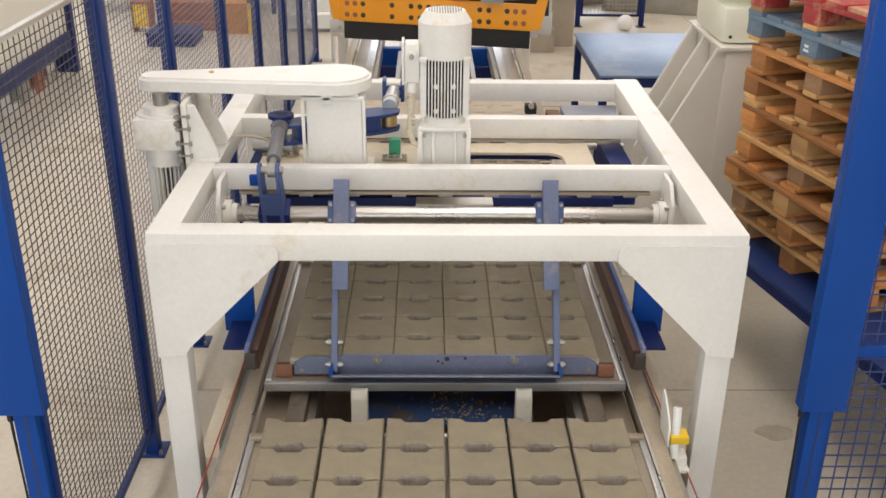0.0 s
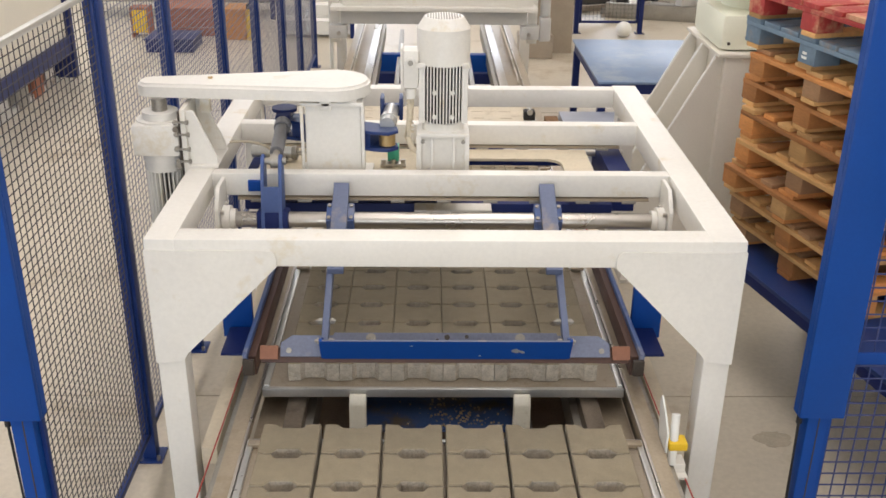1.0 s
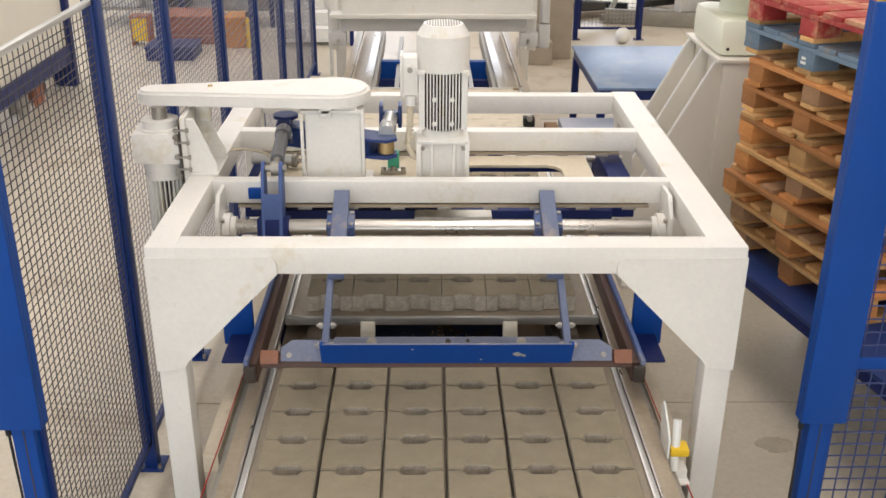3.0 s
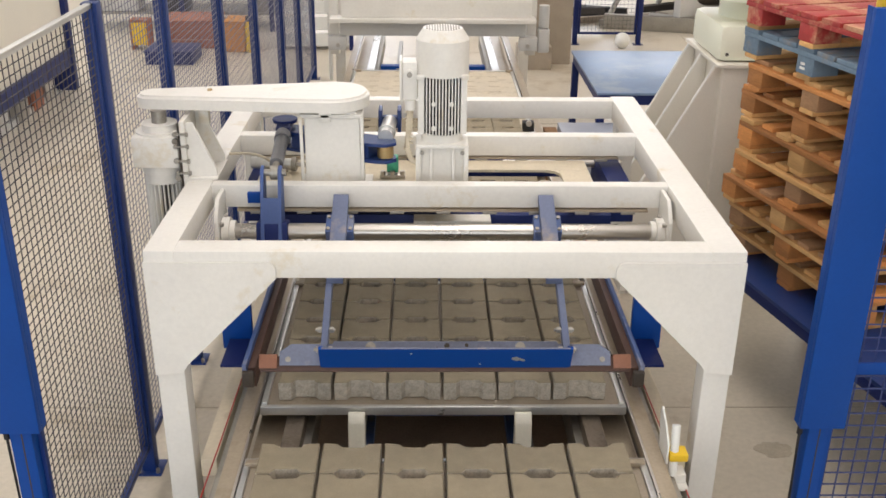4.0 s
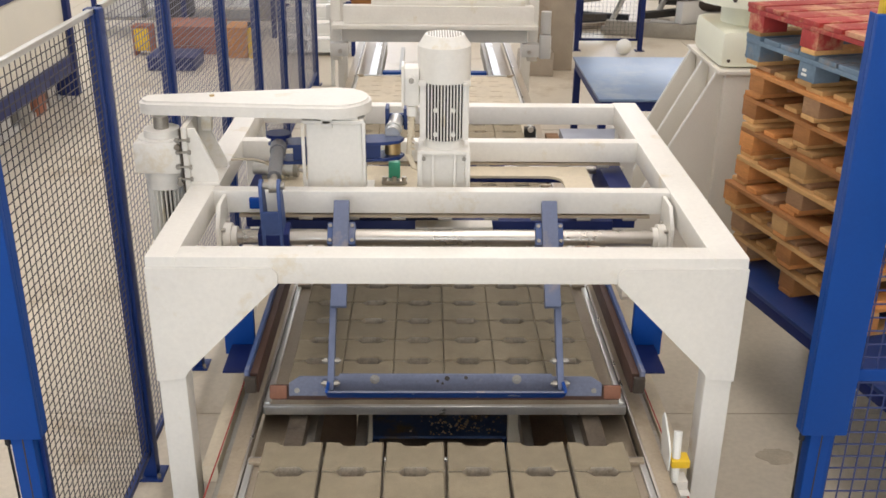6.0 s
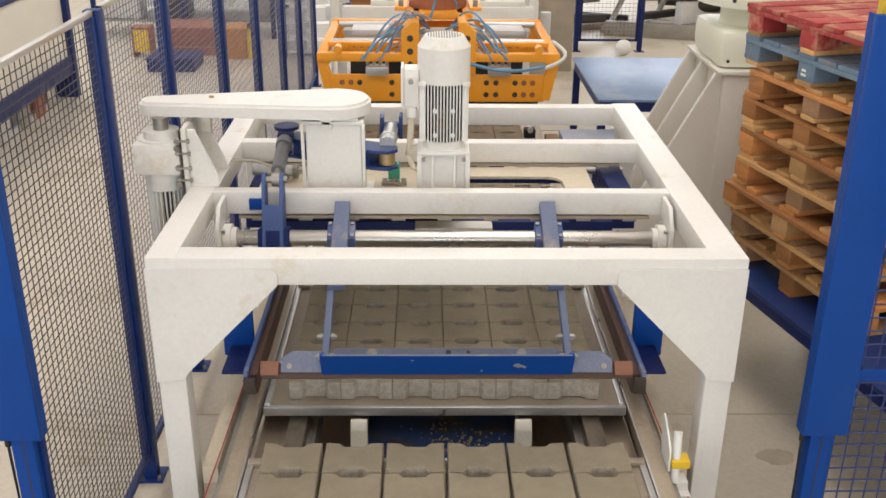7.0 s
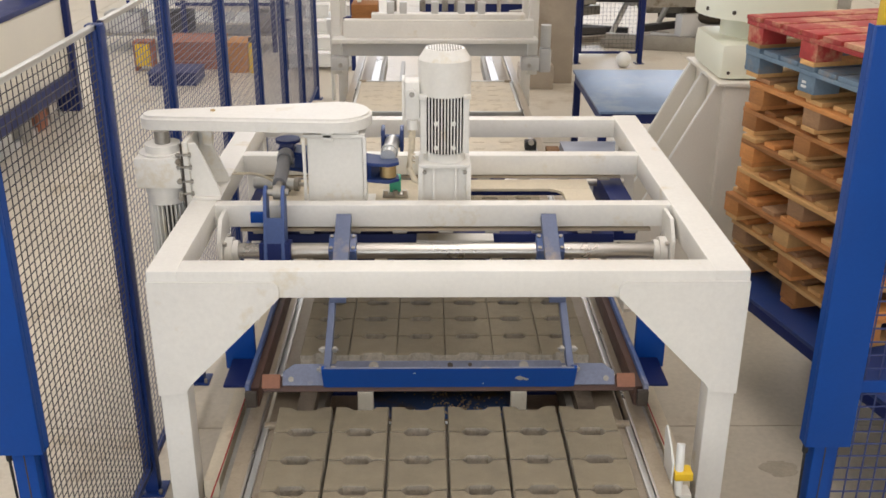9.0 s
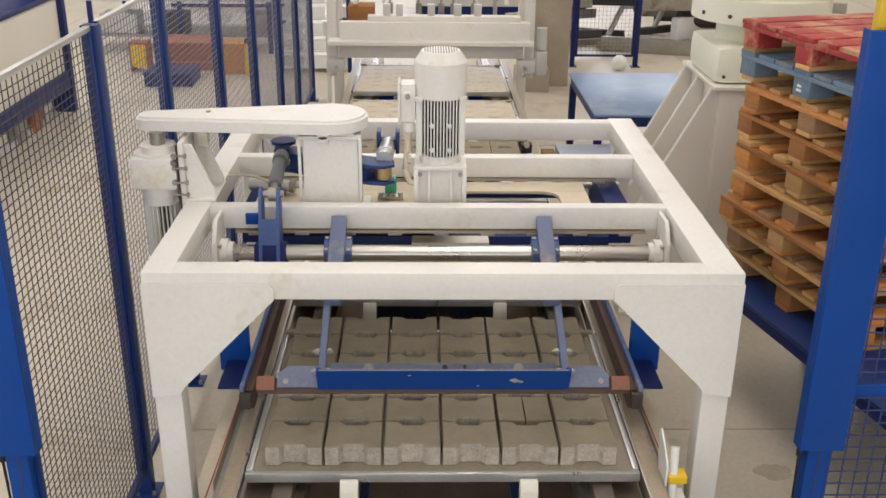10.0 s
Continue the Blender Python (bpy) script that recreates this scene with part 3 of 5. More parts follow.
for k in (-1, 1):
    part("side_rib", B((MX + k * 0.086 - 0.013, MX + k * 0.086 + 0.013, MY - 0.062, MY + 0.062, 1.541, 1.782), bevel=0.005), CREAM, mot)
    part("cap_clip", B((MX + k * 0.088 - 0.016, MX + k * 0.088 + 0.016, MY - 0.082, MY - 0.06, 1.770, 1.790), bevel=0.004), CREAM, mot)
part("flange", C(((MX, MY, 1.507), (MX, MY, 1.540), 0.085), n=32), CREAM, mot)
part("stool_top", B((MX - 0.105, MX + 0.105, MY - 0.10, MY + 0.10, 1.492, 1.507), bevel=0.004), CREAM, mot)
for k in (-1, 1):
    part("stool_side", B((MX + k * 0.098 - 0.010, MX + k * 0.098 + 0.010, MY - 0.10, MY + 0.10, 1.2765, 1.493), bevel=0.003), CREAM, mot)
    sb = bmesh.new()
    prism(sb, [(MY - 0.115, 1.2765), (MY - 0.02, 1.2765), (MY - 0.02, 1.492), (MY - 0.085, 1.492)], "x", MX + k * 0.045 - 0.006, MX + k * 0.045 + 0.006, 0.002)
    part("stool_rib", sb, CREAM, mot)
    part("bolt", C(((MX + k * 0.082, MY - 0.106, 1.475), (MX + k * 0.082, MY - 0.0995, 1.475), 0.009), n=6), DULL, mot)
part("stool_back", B((MX - 0.09, MX + 0.09, MY - 0.075, MY - 0.060, 1.2765, 1.492)), CREAM, mot)
tbx = part("terminal_box", B((MX - 0.162, MX - 0.10, MY - 0.055, MY + 0.045, 1.68, 1.835), bevel=0.010), CREAM, mot)
part("cable_gland", C(((MX - 0.13, MY - 0.04, 1.64), (MX - 0.13, MY - 0.04, 1.68), 0.022), n=12), CREAM, tbx)
part("plug", C(((MX - 0.132, MY - 0.057, 1.79), (MX - 0.132, MY - 0.075, 1.79), 0.019), n=12), CREAM, tbx)
part("plug_screw", C(((MX - 0.132, MY - 0.0752, 1.79), (MX - 0.132, MY - 0.079, 1.79), 0.011), n=12), DULL, tbx)
part("terminal_lid", B((MX - 0.172, MX - 0.1615, MY - 0.060, MY + 0.05, 1.672, 1.842), bevel=0.003), CREAM, tbx)
part("conduit", tube(bmesh.new(), [(MX - 0.13, MY - 0.04, 1.64), (MX - 0.135, MY - 0.045, 1.56), (MX - 0.145, MY - 0.05, 1.48), (MX - 0.125, MY - 0.06, 1.43), (MX - 0.095, MY - 0.07, 1.42)], 0.013), DIRTY, mot, "dusty flexible conduit")
for k in range(8):
    part("conduit_ring", C(((MX - 0.134, MY - 0.043, 1.63 - k * 0.018), (MX - 0.135, MY - 0.0435, 1.624 - k * 0.018), 0.0155), n=10), DIRTY, mot)

# ---- conveyor ----
conv = thing("conveyor", "dusty steel board conveyor with cream rails and dark pit", "conveyor")
for s in (-1, 1):
    def sxs(a, b):
        return (min(s * a, s * b), max(s * a, s * b))
    a, b = sxs(0.712, 0.768)
    part("guide_rail", B((a, b, -3.6, 7.6, 0.60, 0.668), bevel=0.004), RAILM, conv, "dusty cream guide rail")
    a, b = sxs(0.701, 0.711)
    part("guide_strip", B((a, b, -3.6, 7.6, 0.66, 0.676), bevel=0.002), STEEL, conv, "bright worn steel strip")
    a, b = sxs(0.775, 0.80)
    part("rail_web", B((a, b, -3.6, 2.9, 0.40, 0.62)), DULL, conv)
    a, b = sxs(0.845, 0.905)
    part("outer_beam", B((a, b, 0.02, 2.30, 0.46, 0.535), bevel=0.006), DIRTY, conv, "beige outer beam")
    a, b = sxs(0.80, 0.844)
    part("outer_tray", B((a, b, 0.02, 2.30, 0.44, 0.47)), DULL, conv)
    a, b = sxs(0.53, 0.60)
    part("chain_rail", B((a, b, -3.6, 2.9, 0.55, 0.618), bevel=0.004), PITRAIL, conv, "dirty steel carrying rail")
    part("chain_rail", B((a, b, 2.905, 7.6, 0.55, 0.618), bevel=0.004), STEEL, conv, "bright steel carrying rail")
    a, b = sxs(0.50, 0.53)
    part("chain_rail_web", B((a, b, -3.6, 7.6, 0.44, 0.56)), DULL, conv)
    a, b = sxs(0.60, 0.712)
    part("rail_shelf", B((a, b, -3.6, 7.6, 0.545, 0.56)), RAILM, conv)
    for yy in (-2.6, -0.9, 1.0, 2.6, 4.35, 6.1):
        a, b = sxs(0.63, 0.75)
        part("leg", B((a, b, yy, yy + 0.1, 0.0, 0.545), bevel=0.005), CREAM if yy > 2 else NAVY, conv)
for yy in (-2.6, -0.9, 1.0, 2.6, 4.35, 6.1):
    part("cross_member", B((-0.63, 0.63, yy + 0.01, yy + 0.09, 0.30, 0.40), bevel=0.004), NAVY, conv, "dark blue cross member")
part("pit_tray", B((-0.62, 0.62, -3.6, 3.0, 0.16, 0.18)), PITM, conv, "dark greasy tray")
for xx in (-0.33, 0.33):
    part("inner_rail", B((xx - 0.02, xx + 0.02, -3.6, 7.6, 0.42, 0.50), bevel=0.004), DULL, conv)
part("rear_apron", B((-0.6, 0.6, 6.35, 6.45, 0.30, 0.52), bevel=0.004), BLUE, conv, "blue apron plate")

# ---- push carriage: nylon dogs that shove the boards on ----
carriage = thing("push_carriage", "blue push carriage with white nylon dogs and sand on it", "carriage")
for xx in (-0.33, 0.30):
    for st in (-1, 0, 1, 2):
        yy = FRONT - 0.005 + PITCH * st
        dg = bmesh.new()
        prism(dg, [(yy - 0.03, 0.50), (yy - 0.004, 0.50), (yy - 0.004, 0.655), (yy - 0.01, 0.664), (yy - 0.026, 0.664), (yy - 0.045, 0.63), (yy - 0.06, 0.50)], "x", xx - 0.032, xx + 0.032, 0.003)
        part("push_dog", dg, NYLON, carriage, "white nylon push dog")
part("carriage_plate", B((-0.33, 0.28, FRONT + 0.00, FRONT + 0.34, 0.475, 0.487), bevel=0.003), DIRTBLUE, carriage, "dirty blue carriage plate")
for xx in (-0.30, 0.285):
    part("carriage_bar", B((xx - 0.022, xx + 0.022, FRONT - PITCH - 0.1, FRONT + 2 * PITCH + 0.1, 0.39, 0.439)), DIRTBLUE, carriage)
part("cross_bar", B((-0.277, 0.262, -0.86, -0.80, 0.392, 0.437), bevel=0.004), DIRTBLUE, carriage, "dirty blue cross bar")
db = bmesh.new()
rng = random.Random(4)
for k in range(150):
    cx_, cy_, r = rng.gauss(0.05, 0.09), FRONT + 0.10 + rng.gauss(0, 0.06), rng.uniform(0.002, 0.006)
    if abs(cx_) < 0.26 and FRONT + 0.01 < cy_ < FRONT + 0.33:
        bmesh.ops.create_icosphere(db, subdivisions=1, radius=r, matrix=Matrix.Translation((cx_, cy_, 0.487 + r * 0.5)))
tagged(part("sand", db, DEBRIS, carriage, "scattered sand and stone crumbs"), kind="stuff")

# ---- side clamps ----


def side_clamp(s):
    c = thing("side_clamp", "brown padded side clamp beam on blue brackets", "clamp", group="side clamps")

    def q(x):
        return s * x
    def bb(a, b, *r, bevel=0.004):
        return B((min(q(a), q(b)), max(q(a), q(b)), *r), bevel=bevel)
    part("pad", bb(0.718, 0.7485, 0.24, 1.36, 0.715, 0.80), BROWN, c, "dark brown pad")
    part("beam", bb(0.749, 0.766, 0.22, 1.40, 0.725, 0.82), BLUED, c, "worn dark blue beam")
    part("beam_end", bb(0.721, 0.764, 0.20, 0.2195, 0.735, 0.80), DARK, c)
    part("support_plate", bb(0.79, 0.915, 0.60, 0.63, 0.68, 1.0), BLUE, c, "blue support plate")
    part("shelf_plate", bb(0.7665, 0.885, 0.38, 0.599, 0.716, 0.728), NAVY, c, "dusty blue shelf plate")
    for yy in (0.32, 0.7, 1.15):
        part("bolt", C(((q(0.765), yy, 0.78), (q(0.774), yy, 0.78), 0.009), n=6), DULL, c)
    return c


clamps = [side_clamp(-1), side_clamp(1)]

# ---- emergency pull cords and the cord switch ----
for s in (-1, 1):
    whole("pull_cord", tube(bmesh.new(), [(s * 0.865, -2.8, 0.62), (s * 0.838, 0.1, 0.575), (s * 0.822, 2.2, 0.57)], 0.0028, 6), REDLINE, "thin red emergency pull cord along the conveyor", "cord", group="pull cords")
sw = thing("cord_switch", "white cord switch with a yellow clip beside the rail", "switch", pose(-0.055, -0.135, 0))
part("switch_tube", C(((0.850, -0.06, 0.62), (0.862, 0.0, 0.79), 0.015)), LAMPW, sw)
fl = bmesh.new()
prism(fl, [(-0.05, 0.66), (0.06, 0.66), (0.09, 0.79), (0.075, 0.82), (0.0, 0.78), (-0.05, 0.74)], "x", 0.825, 0.832, 0.001)
part("flap", fl, LAMPW, sw)
part("clip", B((0.835, 0.90, -0.06, 0.00, 0.675, 0.705), bevel=0.006), YELLOW, sw, "yellow plastic clip")
part("switch_bracket", B((0.80, 0.905, -0.09, 0.03, 0.575, 0.585), (0.85, 0.90, -0.06, 0.0, 0.585, 0.62), bevel=0.002), CREAM, sw)

# ---- steel boards and paving blocks ----
BW, BD, BH = 0.1985, 0.1645, 0.080


def block_outline(w, d, sx=1.0):
    a, b, n = 0.052 * sx, 0.036 * sx, 0.021
    h, k = w / 2, d / 2
    return [(-h, -k), (-a, -k), (-b, -k + n), (b, -k + n), (a, -k), (h, -k), (h, k), (a, k), (b, k - n), (-b, k - n), (-a, k), (-h, k)]


def block_mesh(name, w, d):
    bm = bmesh.new()
    o = block_outline(w, d)
    c = 0.0035
    rings = []
    for inset, z in ((0.002, 0.0), (0.0, 0.004), (0.0, BH - 0.004), (c, BH)):
        ring = []
        for i, (x, y) in enumerate(o):
            p, q = Vector(o[i - 1]), Vector(o[(i + 1) % len(o)])
            v = Vector((x, y))
            n1, n2 = (v - p).normalized(), (q - v).normalized()
            nn = Vector((-n1.y - n2.y, n1.x + n2.x))
            ring.append(bm.verts.new((x + nn.x * inset, y + nn.y * inset, z)))
        rings.append(ring)
    for a, b in zip(rings, rings[1:]):
        for i in range(12):
            bm.faces.new((a[i], a[(i + 1) % 12], b[(i + 1) % 12], b[i]))
    bm.faces.new(rings[0][::-1])
    bm.faces.new(rings[-1])
    bmesh.ops.recalc_face_normals(bm, faces=bm.faces)
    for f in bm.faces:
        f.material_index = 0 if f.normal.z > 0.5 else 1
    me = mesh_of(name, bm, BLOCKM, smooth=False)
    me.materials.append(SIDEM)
    return me


def half_mesh(name):
    bm = bmesh.new()
    bx(bm, -0.0485, 0.0485, -BD / 2, BD / 2, 0, BH, bevel=0.003)
    return mesh_of(name, bm, BLOCKM, smooth=False)


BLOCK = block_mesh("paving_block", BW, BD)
HALF = half_mesh("half_block")


def steel_board(station, residue):
    b = thing("steel_board", "dusty steel production board with bright folded edges" + (", empty with cement marks" if residue else ""), "production board", pose(0, FRONT + PITCH * station, ZP), group="production boards")
    part("deck", B((-0.672, 0.672, 0.02, 1.08, -0.045, 0.0)), PALLETM if residue else BOARDM, b)
    part("front_edge", B((-0.698, 0.698, 0.0, 0.02, -0.034, 0.004), bevel=0.006), GALV, b, "bright folded steel edge")
    part("back_edge", B((-0.698, 0.698, 1.08, 1.10, -0.048, 0.008), bevel=0.006), GALV, b, "bright folded steel edge")
    for s in (-1, 1):
        part("side_edge", B((s * 0.684 - 0.0115, s * 0.684 + 0.0115, 0.021, 1.079, -0.048, 0.010), bevel=0.004), GALV, b)
        part("corner_clip", B((s * 0.66 - 0.03, s * 0.66 + 0.03, 1.05, 1.0795, 0.001, 0.02), bevel=0.004), RAILM, b)
        part("skid", B((s * 0.565 - 0.03, s * 0.565 + 0.03, 0.03, 1.07, -0.052, -0.046)), DULL, b)
    if residue:
        rb_ = bmesh.new()
        for c_ in range(6):
            for r_ in range(6):
                cx_, cy_ = (c_ - 2.5) * 0.2005, 0.065 + 0.083 + r_ * 0.166
                o = [(-0.05, 0.0), (-0.036, -0.02), (0.036, -0.02), (0.05, 0.0), (0.036, 0.02), (-0.036, 0.02)]
                prism(rb_, [(cx_ + x * 0.9, cy_ + 0.083 + y * 0.35) for x, y in o], "z", 0.0, 0.0012)
        bx(rb_, -0.004, 0.004, 0.06, 1.06, 0.0, 0.001)
        tagged(part("cement_mark", rb_, STAINM, b, "dried cement marks of the blocks"), kind="stuff")
    return b


def loose(c, r, station):
    """Place of a block fresh on its board, with the gaps that it comes with."""
    j = random.Random(c * 31 + r * 7 + station * 101)
    return ((c - 2.5) * 0.2101 - 0.006 + j.uniform(-0.0015, 0.0015), FRONT + 0.053 + 0.0823 + r * 0.1735)


def tight(c, r):
    """Place of a block in the squared layer."""
    return ((c - 2.5) * 0.2003 - 0.003, FRONT + 0.062 + 0.0823 + r * 0.1662)


LAYERS = (-2, -1, 0, 1)     # the stations at which the loaded boards stand at first
boards = [(st, steel_board(st, st >= 1)) for st in (-2, -1, 0, 1, 2)]
blocks = []
for st in LAYERS:
    for c in range(6):
        for r in range(6):
            split = (st, c, r) == (-2, 4, 1)
            for h in ((-1, 1) if split else (0,)):
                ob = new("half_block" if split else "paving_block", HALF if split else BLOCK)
                tagged(ob, "half-width raw grey concrete paving block on its board" if split else "raw grey-beige concrete paving block with notched sides", "paving block", "paving blocks")
                blocks.append((ob, st, c, r, h * 0.0505))

# ---- orange layer gripper ----
grip = thing("layer_gripper", "orange layer gripper with rubber jaws and blue air hoses", "gripper")
for s in (-1, 1):
    yy = s * 0.56
    ja = part("jaw", B((-0.66, 0.66, yy - 0.012, yy + 0.012, 0.12, 0.29), bevel=0.003), ORANGE, grip)
    # raised discs, dark or rust-red, colour in the shade of open holes
    for xs in (-0.60, -0.545, -0.49, -0.29, -0.16, -0.10, -0.04, 0.02, 0.08, 0.30, 0.36, 0.48, 0.535, 0.59):
        for zz in (0.165, 0.24):
            part("bolt_hole", C(((xs, yy - 0.0128, zz), (xs, yy + 0.0128, zz), 0.017), n=14), RUST if abs(xs) > 0.5 else DARK, ja)
    part("rubber_pad", B((-0.63, 0.63, yy - s * 0.016 - 0.014, yy - s * 0.016 + 0.014, 0.0, 0.135), bevel=0.003), RUBBER, grip, "black rubber pad")
    part("top_rail", B((-0.75, 0.75, yy - 0.03, yy + 0.03, 0.375, 0.425), bevel=0.004), ORANGE, grip)
    for xs in (-1, 1):
        eb = bmesh.new()
        prism(eb, [(xs * 0.655, 0.13), (xs * 0.70, 0.13), (xs * 0.75, 0.37), (xs * 0.75, 0.38), (xs * 0.655, 0.38), (xs * 0.685, 0.345), (xs * 0.655, 0.27)], "y", yy - 0.02, yy + 0.02, 0.002)
        part("end_bracket", eb, ORANGE, grip)
        part("valve_block", B((xs * 0.38 - 0.07, xs * 0.38 + 0.07, yy - 0.05, yy + 0.05, 0.29, 0.345), bevel=0.006), GALV, grip, "grey valve block")
        for k in range(4):
            part("fitting", C(((xs * 0.38 - 0.06 + k * 0.04, yy - s * 0.02, 0.345), (xs * 0.38 - 0.06 + k * 0.04, yy - s * 0.02, 0.385), 0.012), n=10), STEEL, grip)
for xs in (-1, 1):
    for yy in (-0.30, 0.30):
        part("cylinder", C(((xs * 0.30, yy, 0.44), (xs * 0.68, yy, 0.44), 0.020)), GALV, grip, "grey air cylinder")
    part("side_beam", B((xs * 0.72 - 0.03, xs * 0.72 + 0.03, -0.53, 0.53, 0.378, 0.42), bevel=0.004), ORANGE, grip)
    part("pivot", C(((xs * 0.62, -0.60, 0.448), (xs * 0.62, -0.52, 0.448), 0.024)), ORANGE, grip)
    cp = bmesh.new()
    prism(cp, [(xs * 0.12, 0.30), (xs * 0.23, 0.30), (xs * 0.23, 0.56), (xs * 0.16, 0.62), (xs * 0.12, 0.62)], "y", -0.60, 0.60, 0.003)
    part("centre_plate", cp, ORANGE, grip)
for yy in (-0.38, 0.38):
    part("tie_bar", B((-0.70, 0.70, yy - 0.02, yy + 0.02, 0.427, 0.455), bevel=0.004), ORANGE, grip)
for xs in (-1, 1):
    # hole shade drawn as dark discs on the centre plates
    for zz in (0.36, 0.44, 0.52):
        part("plate_hole", C(((xs * 0.175, -0.6012, zz), (xs * 0.175, -0.598, zz), 0.020), n=14), DARK, grip)
    part("valve_terminal", B((xs * 0.45 - 0.12, xs * 0.45 + 0.12, -0.10, 0.10, 0.44, 0.475), bevel=0.006), GREYM, grip, "grey valve terminal")
    part("hub_clamp", B((xs * 0.24 - 0.04, xs * 0.24 + 0.04, -0.22, 0.22, 0.621, 0.645), bevel=0.006), ORANGE, grip)
    for yy in (-0.18, 0.18):
        part("hub_bolt", C(((xs * 0.24, yy, 0.645), (xs * 0.24, yy, 0.685), 0.018), n=10), DULL, grip)
part("carrier", B((-0.22, 0.22, -0.28, 0.28, 0.575, 0.62), bevel=0.008), ORANGE, grip)
part("turntable", C(((0, 0, 0.62), (0, 0, 0.70), 0.19), n=36), RUST, grip, "rust-red turntable ring")
wr = part("wrist", C(((0, 0, 0.70), (0, 0, 0.76), 0.165), n=36), ROBOT, grip, "cream robot wrist")
part("wrist_neck", C(((0, 0, 0.76), (0, 0, 0.98), 0.135), n=36), ROBOT, wr)
part("wrist_column", C(((0, 0, 0.981), (0, 0, 1.80), 0.125), n=32), ROBOT, wr)
part("forearm", B((-0.16, 2.25, -0.36, 0.14, 1.801, 2.02), bevel=0.05), ROBOT, wr, "cream robot arm over the gripper")
part("wrist_ring", C(((0, 0, 0.775), (0, 0, 0.785), 0.142), n=36), DARK, wr)
hr = random.Random(12)
for k in range(20):
    s_ = -1 if k % 2 else 1
    a = (s_ * (0.29 + 0.010 * k), -0.58 + hr.uniform(-0.02, 0.03), 0.385)
    b = (s_ * hr.uniform(0.03, 0.16), -0.42 + hr.uniform(-0.05, 0.1), hr.uniform(0.50, 0.62))
    part("hose", tube(bmesh.new(), arc(a, b, hr.uniform(0.05, 0.19), 12, (hr.uniform(-0.04, 0.04), -0.05, 0)), hr.choice((0.0045, 0.0055, 0.0065))), HOSE if k % 5 else GALV, grip, "blue air hose" if k % 5 else "grey air hose")
part("hose", tube(bmesh.new(), arc((-0.05, -0.4, 0.60), (0.12, -0.3, 0.66), 0.20, 12, (0, -0.06, 0)), 0.008), HOSE, grip, "blue air hose")
part("hose", tube(bmesh.new(), arc((0.18, -0.60, 0.37), (0.66, -0.60, 0.35), -0.03, 10, (0, -0.03, 0)), 0.011), HOSE, grip, "blue air hose")
part("cable", tube(bmesh.new(), arc((0.66, -0.6, 0.34), (0.70, -0.56, 0.50), 0.0, 10, (0.10, -0.03, 0)), 0.012), LAMPW, grip, "white cable")

# ---- guard fences ----


def wire_mesh(u0, u1, z0, z1, du, dz, r):
    """A wire panel in the plane x = 0, along y."""
    bm = bmesh.new()
    n = max(1, round((u1 - u0) / du))
    for i in range(n + 1):
        u = u0 + (u1 - u0) * i / n
        bx(bm, -r, r, u - r, u + r, z0, z1)
    n = max(1, round((z1 - z0) / dz))
    for i in range(n + 1):
        z = z0 + (z1 - z0) * i / n
        bx(bm, -r + 2 * r, r + 2 * r, u0, u1, z - r, z + r)
    return bm


def fence_panel(m, length, z1=2.092, mat=NAVY, wire=MESHW, du=0.042, dz=0.03, r=0.00138, label="blue framed wire mesh guard fence panel"):
    f = thing("guard_fence", label, "fence", m, "guard fence panels")
    part("mesh", wire_mesh(0.03, length - 0.03, 0.16, z1 - 0.02, du, dz, r), wire, f, "dark wire mesh")
    # reflected light along the bar is put into its pale metal
    part("top_bar", B((-0.012, 0.012, 0.0, length, z1 - 0.02, z1), bevel=0.003), GALV, f, "top bar paled for the light it reflects")
    part("bottom_bar", B((-0.012, 0.012, 0.0, length, 0.13, 0.16), bevel=0.003), mat, f)
    for u in (0.0, length - 0.025):
        part("stile", B((-0.012, 0.012, u, u + 0.025, 0.13, z1), bevel=0.003), mat, f)
    return f


def fence_post(x, y, z1=2.088, mat=NAVY):
    p = thing("fence_post", "dark blue square fence post on a foot plate", "post", pose(x, y, 0), "fence posts")
    part("tube", B((-0.03, 0.03, -0.03, 0.03, 0.008, z1), bevel=0.005), mat, p)
    part("foot_plate", B((-0.06, 0.06, -0.06, 0.06, 0.0, 0.008), bevel=0.002), mat, p)
    for a in (-1, 1):
        part("anchor_bolt", C(((a * 0.042, -0.042, 0.008), (a * 0.042, -0.042, 0.03), 0.009), n=6), STEEL, p)
    return p


FY = [-0.40, 0.70, 1.68, 2.96, 4.20, 5.50, 6.68, 7.94]
for a in FY[1:]:
    fence_post(-1.314, a, mat=POSTB)
# panels past the first take the wire paled for cool light
for a, b in zip(FY, FY[1:]):
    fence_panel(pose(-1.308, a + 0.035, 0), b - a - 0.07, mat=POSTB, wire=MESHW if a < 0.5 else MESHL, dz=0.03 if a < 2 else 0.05)


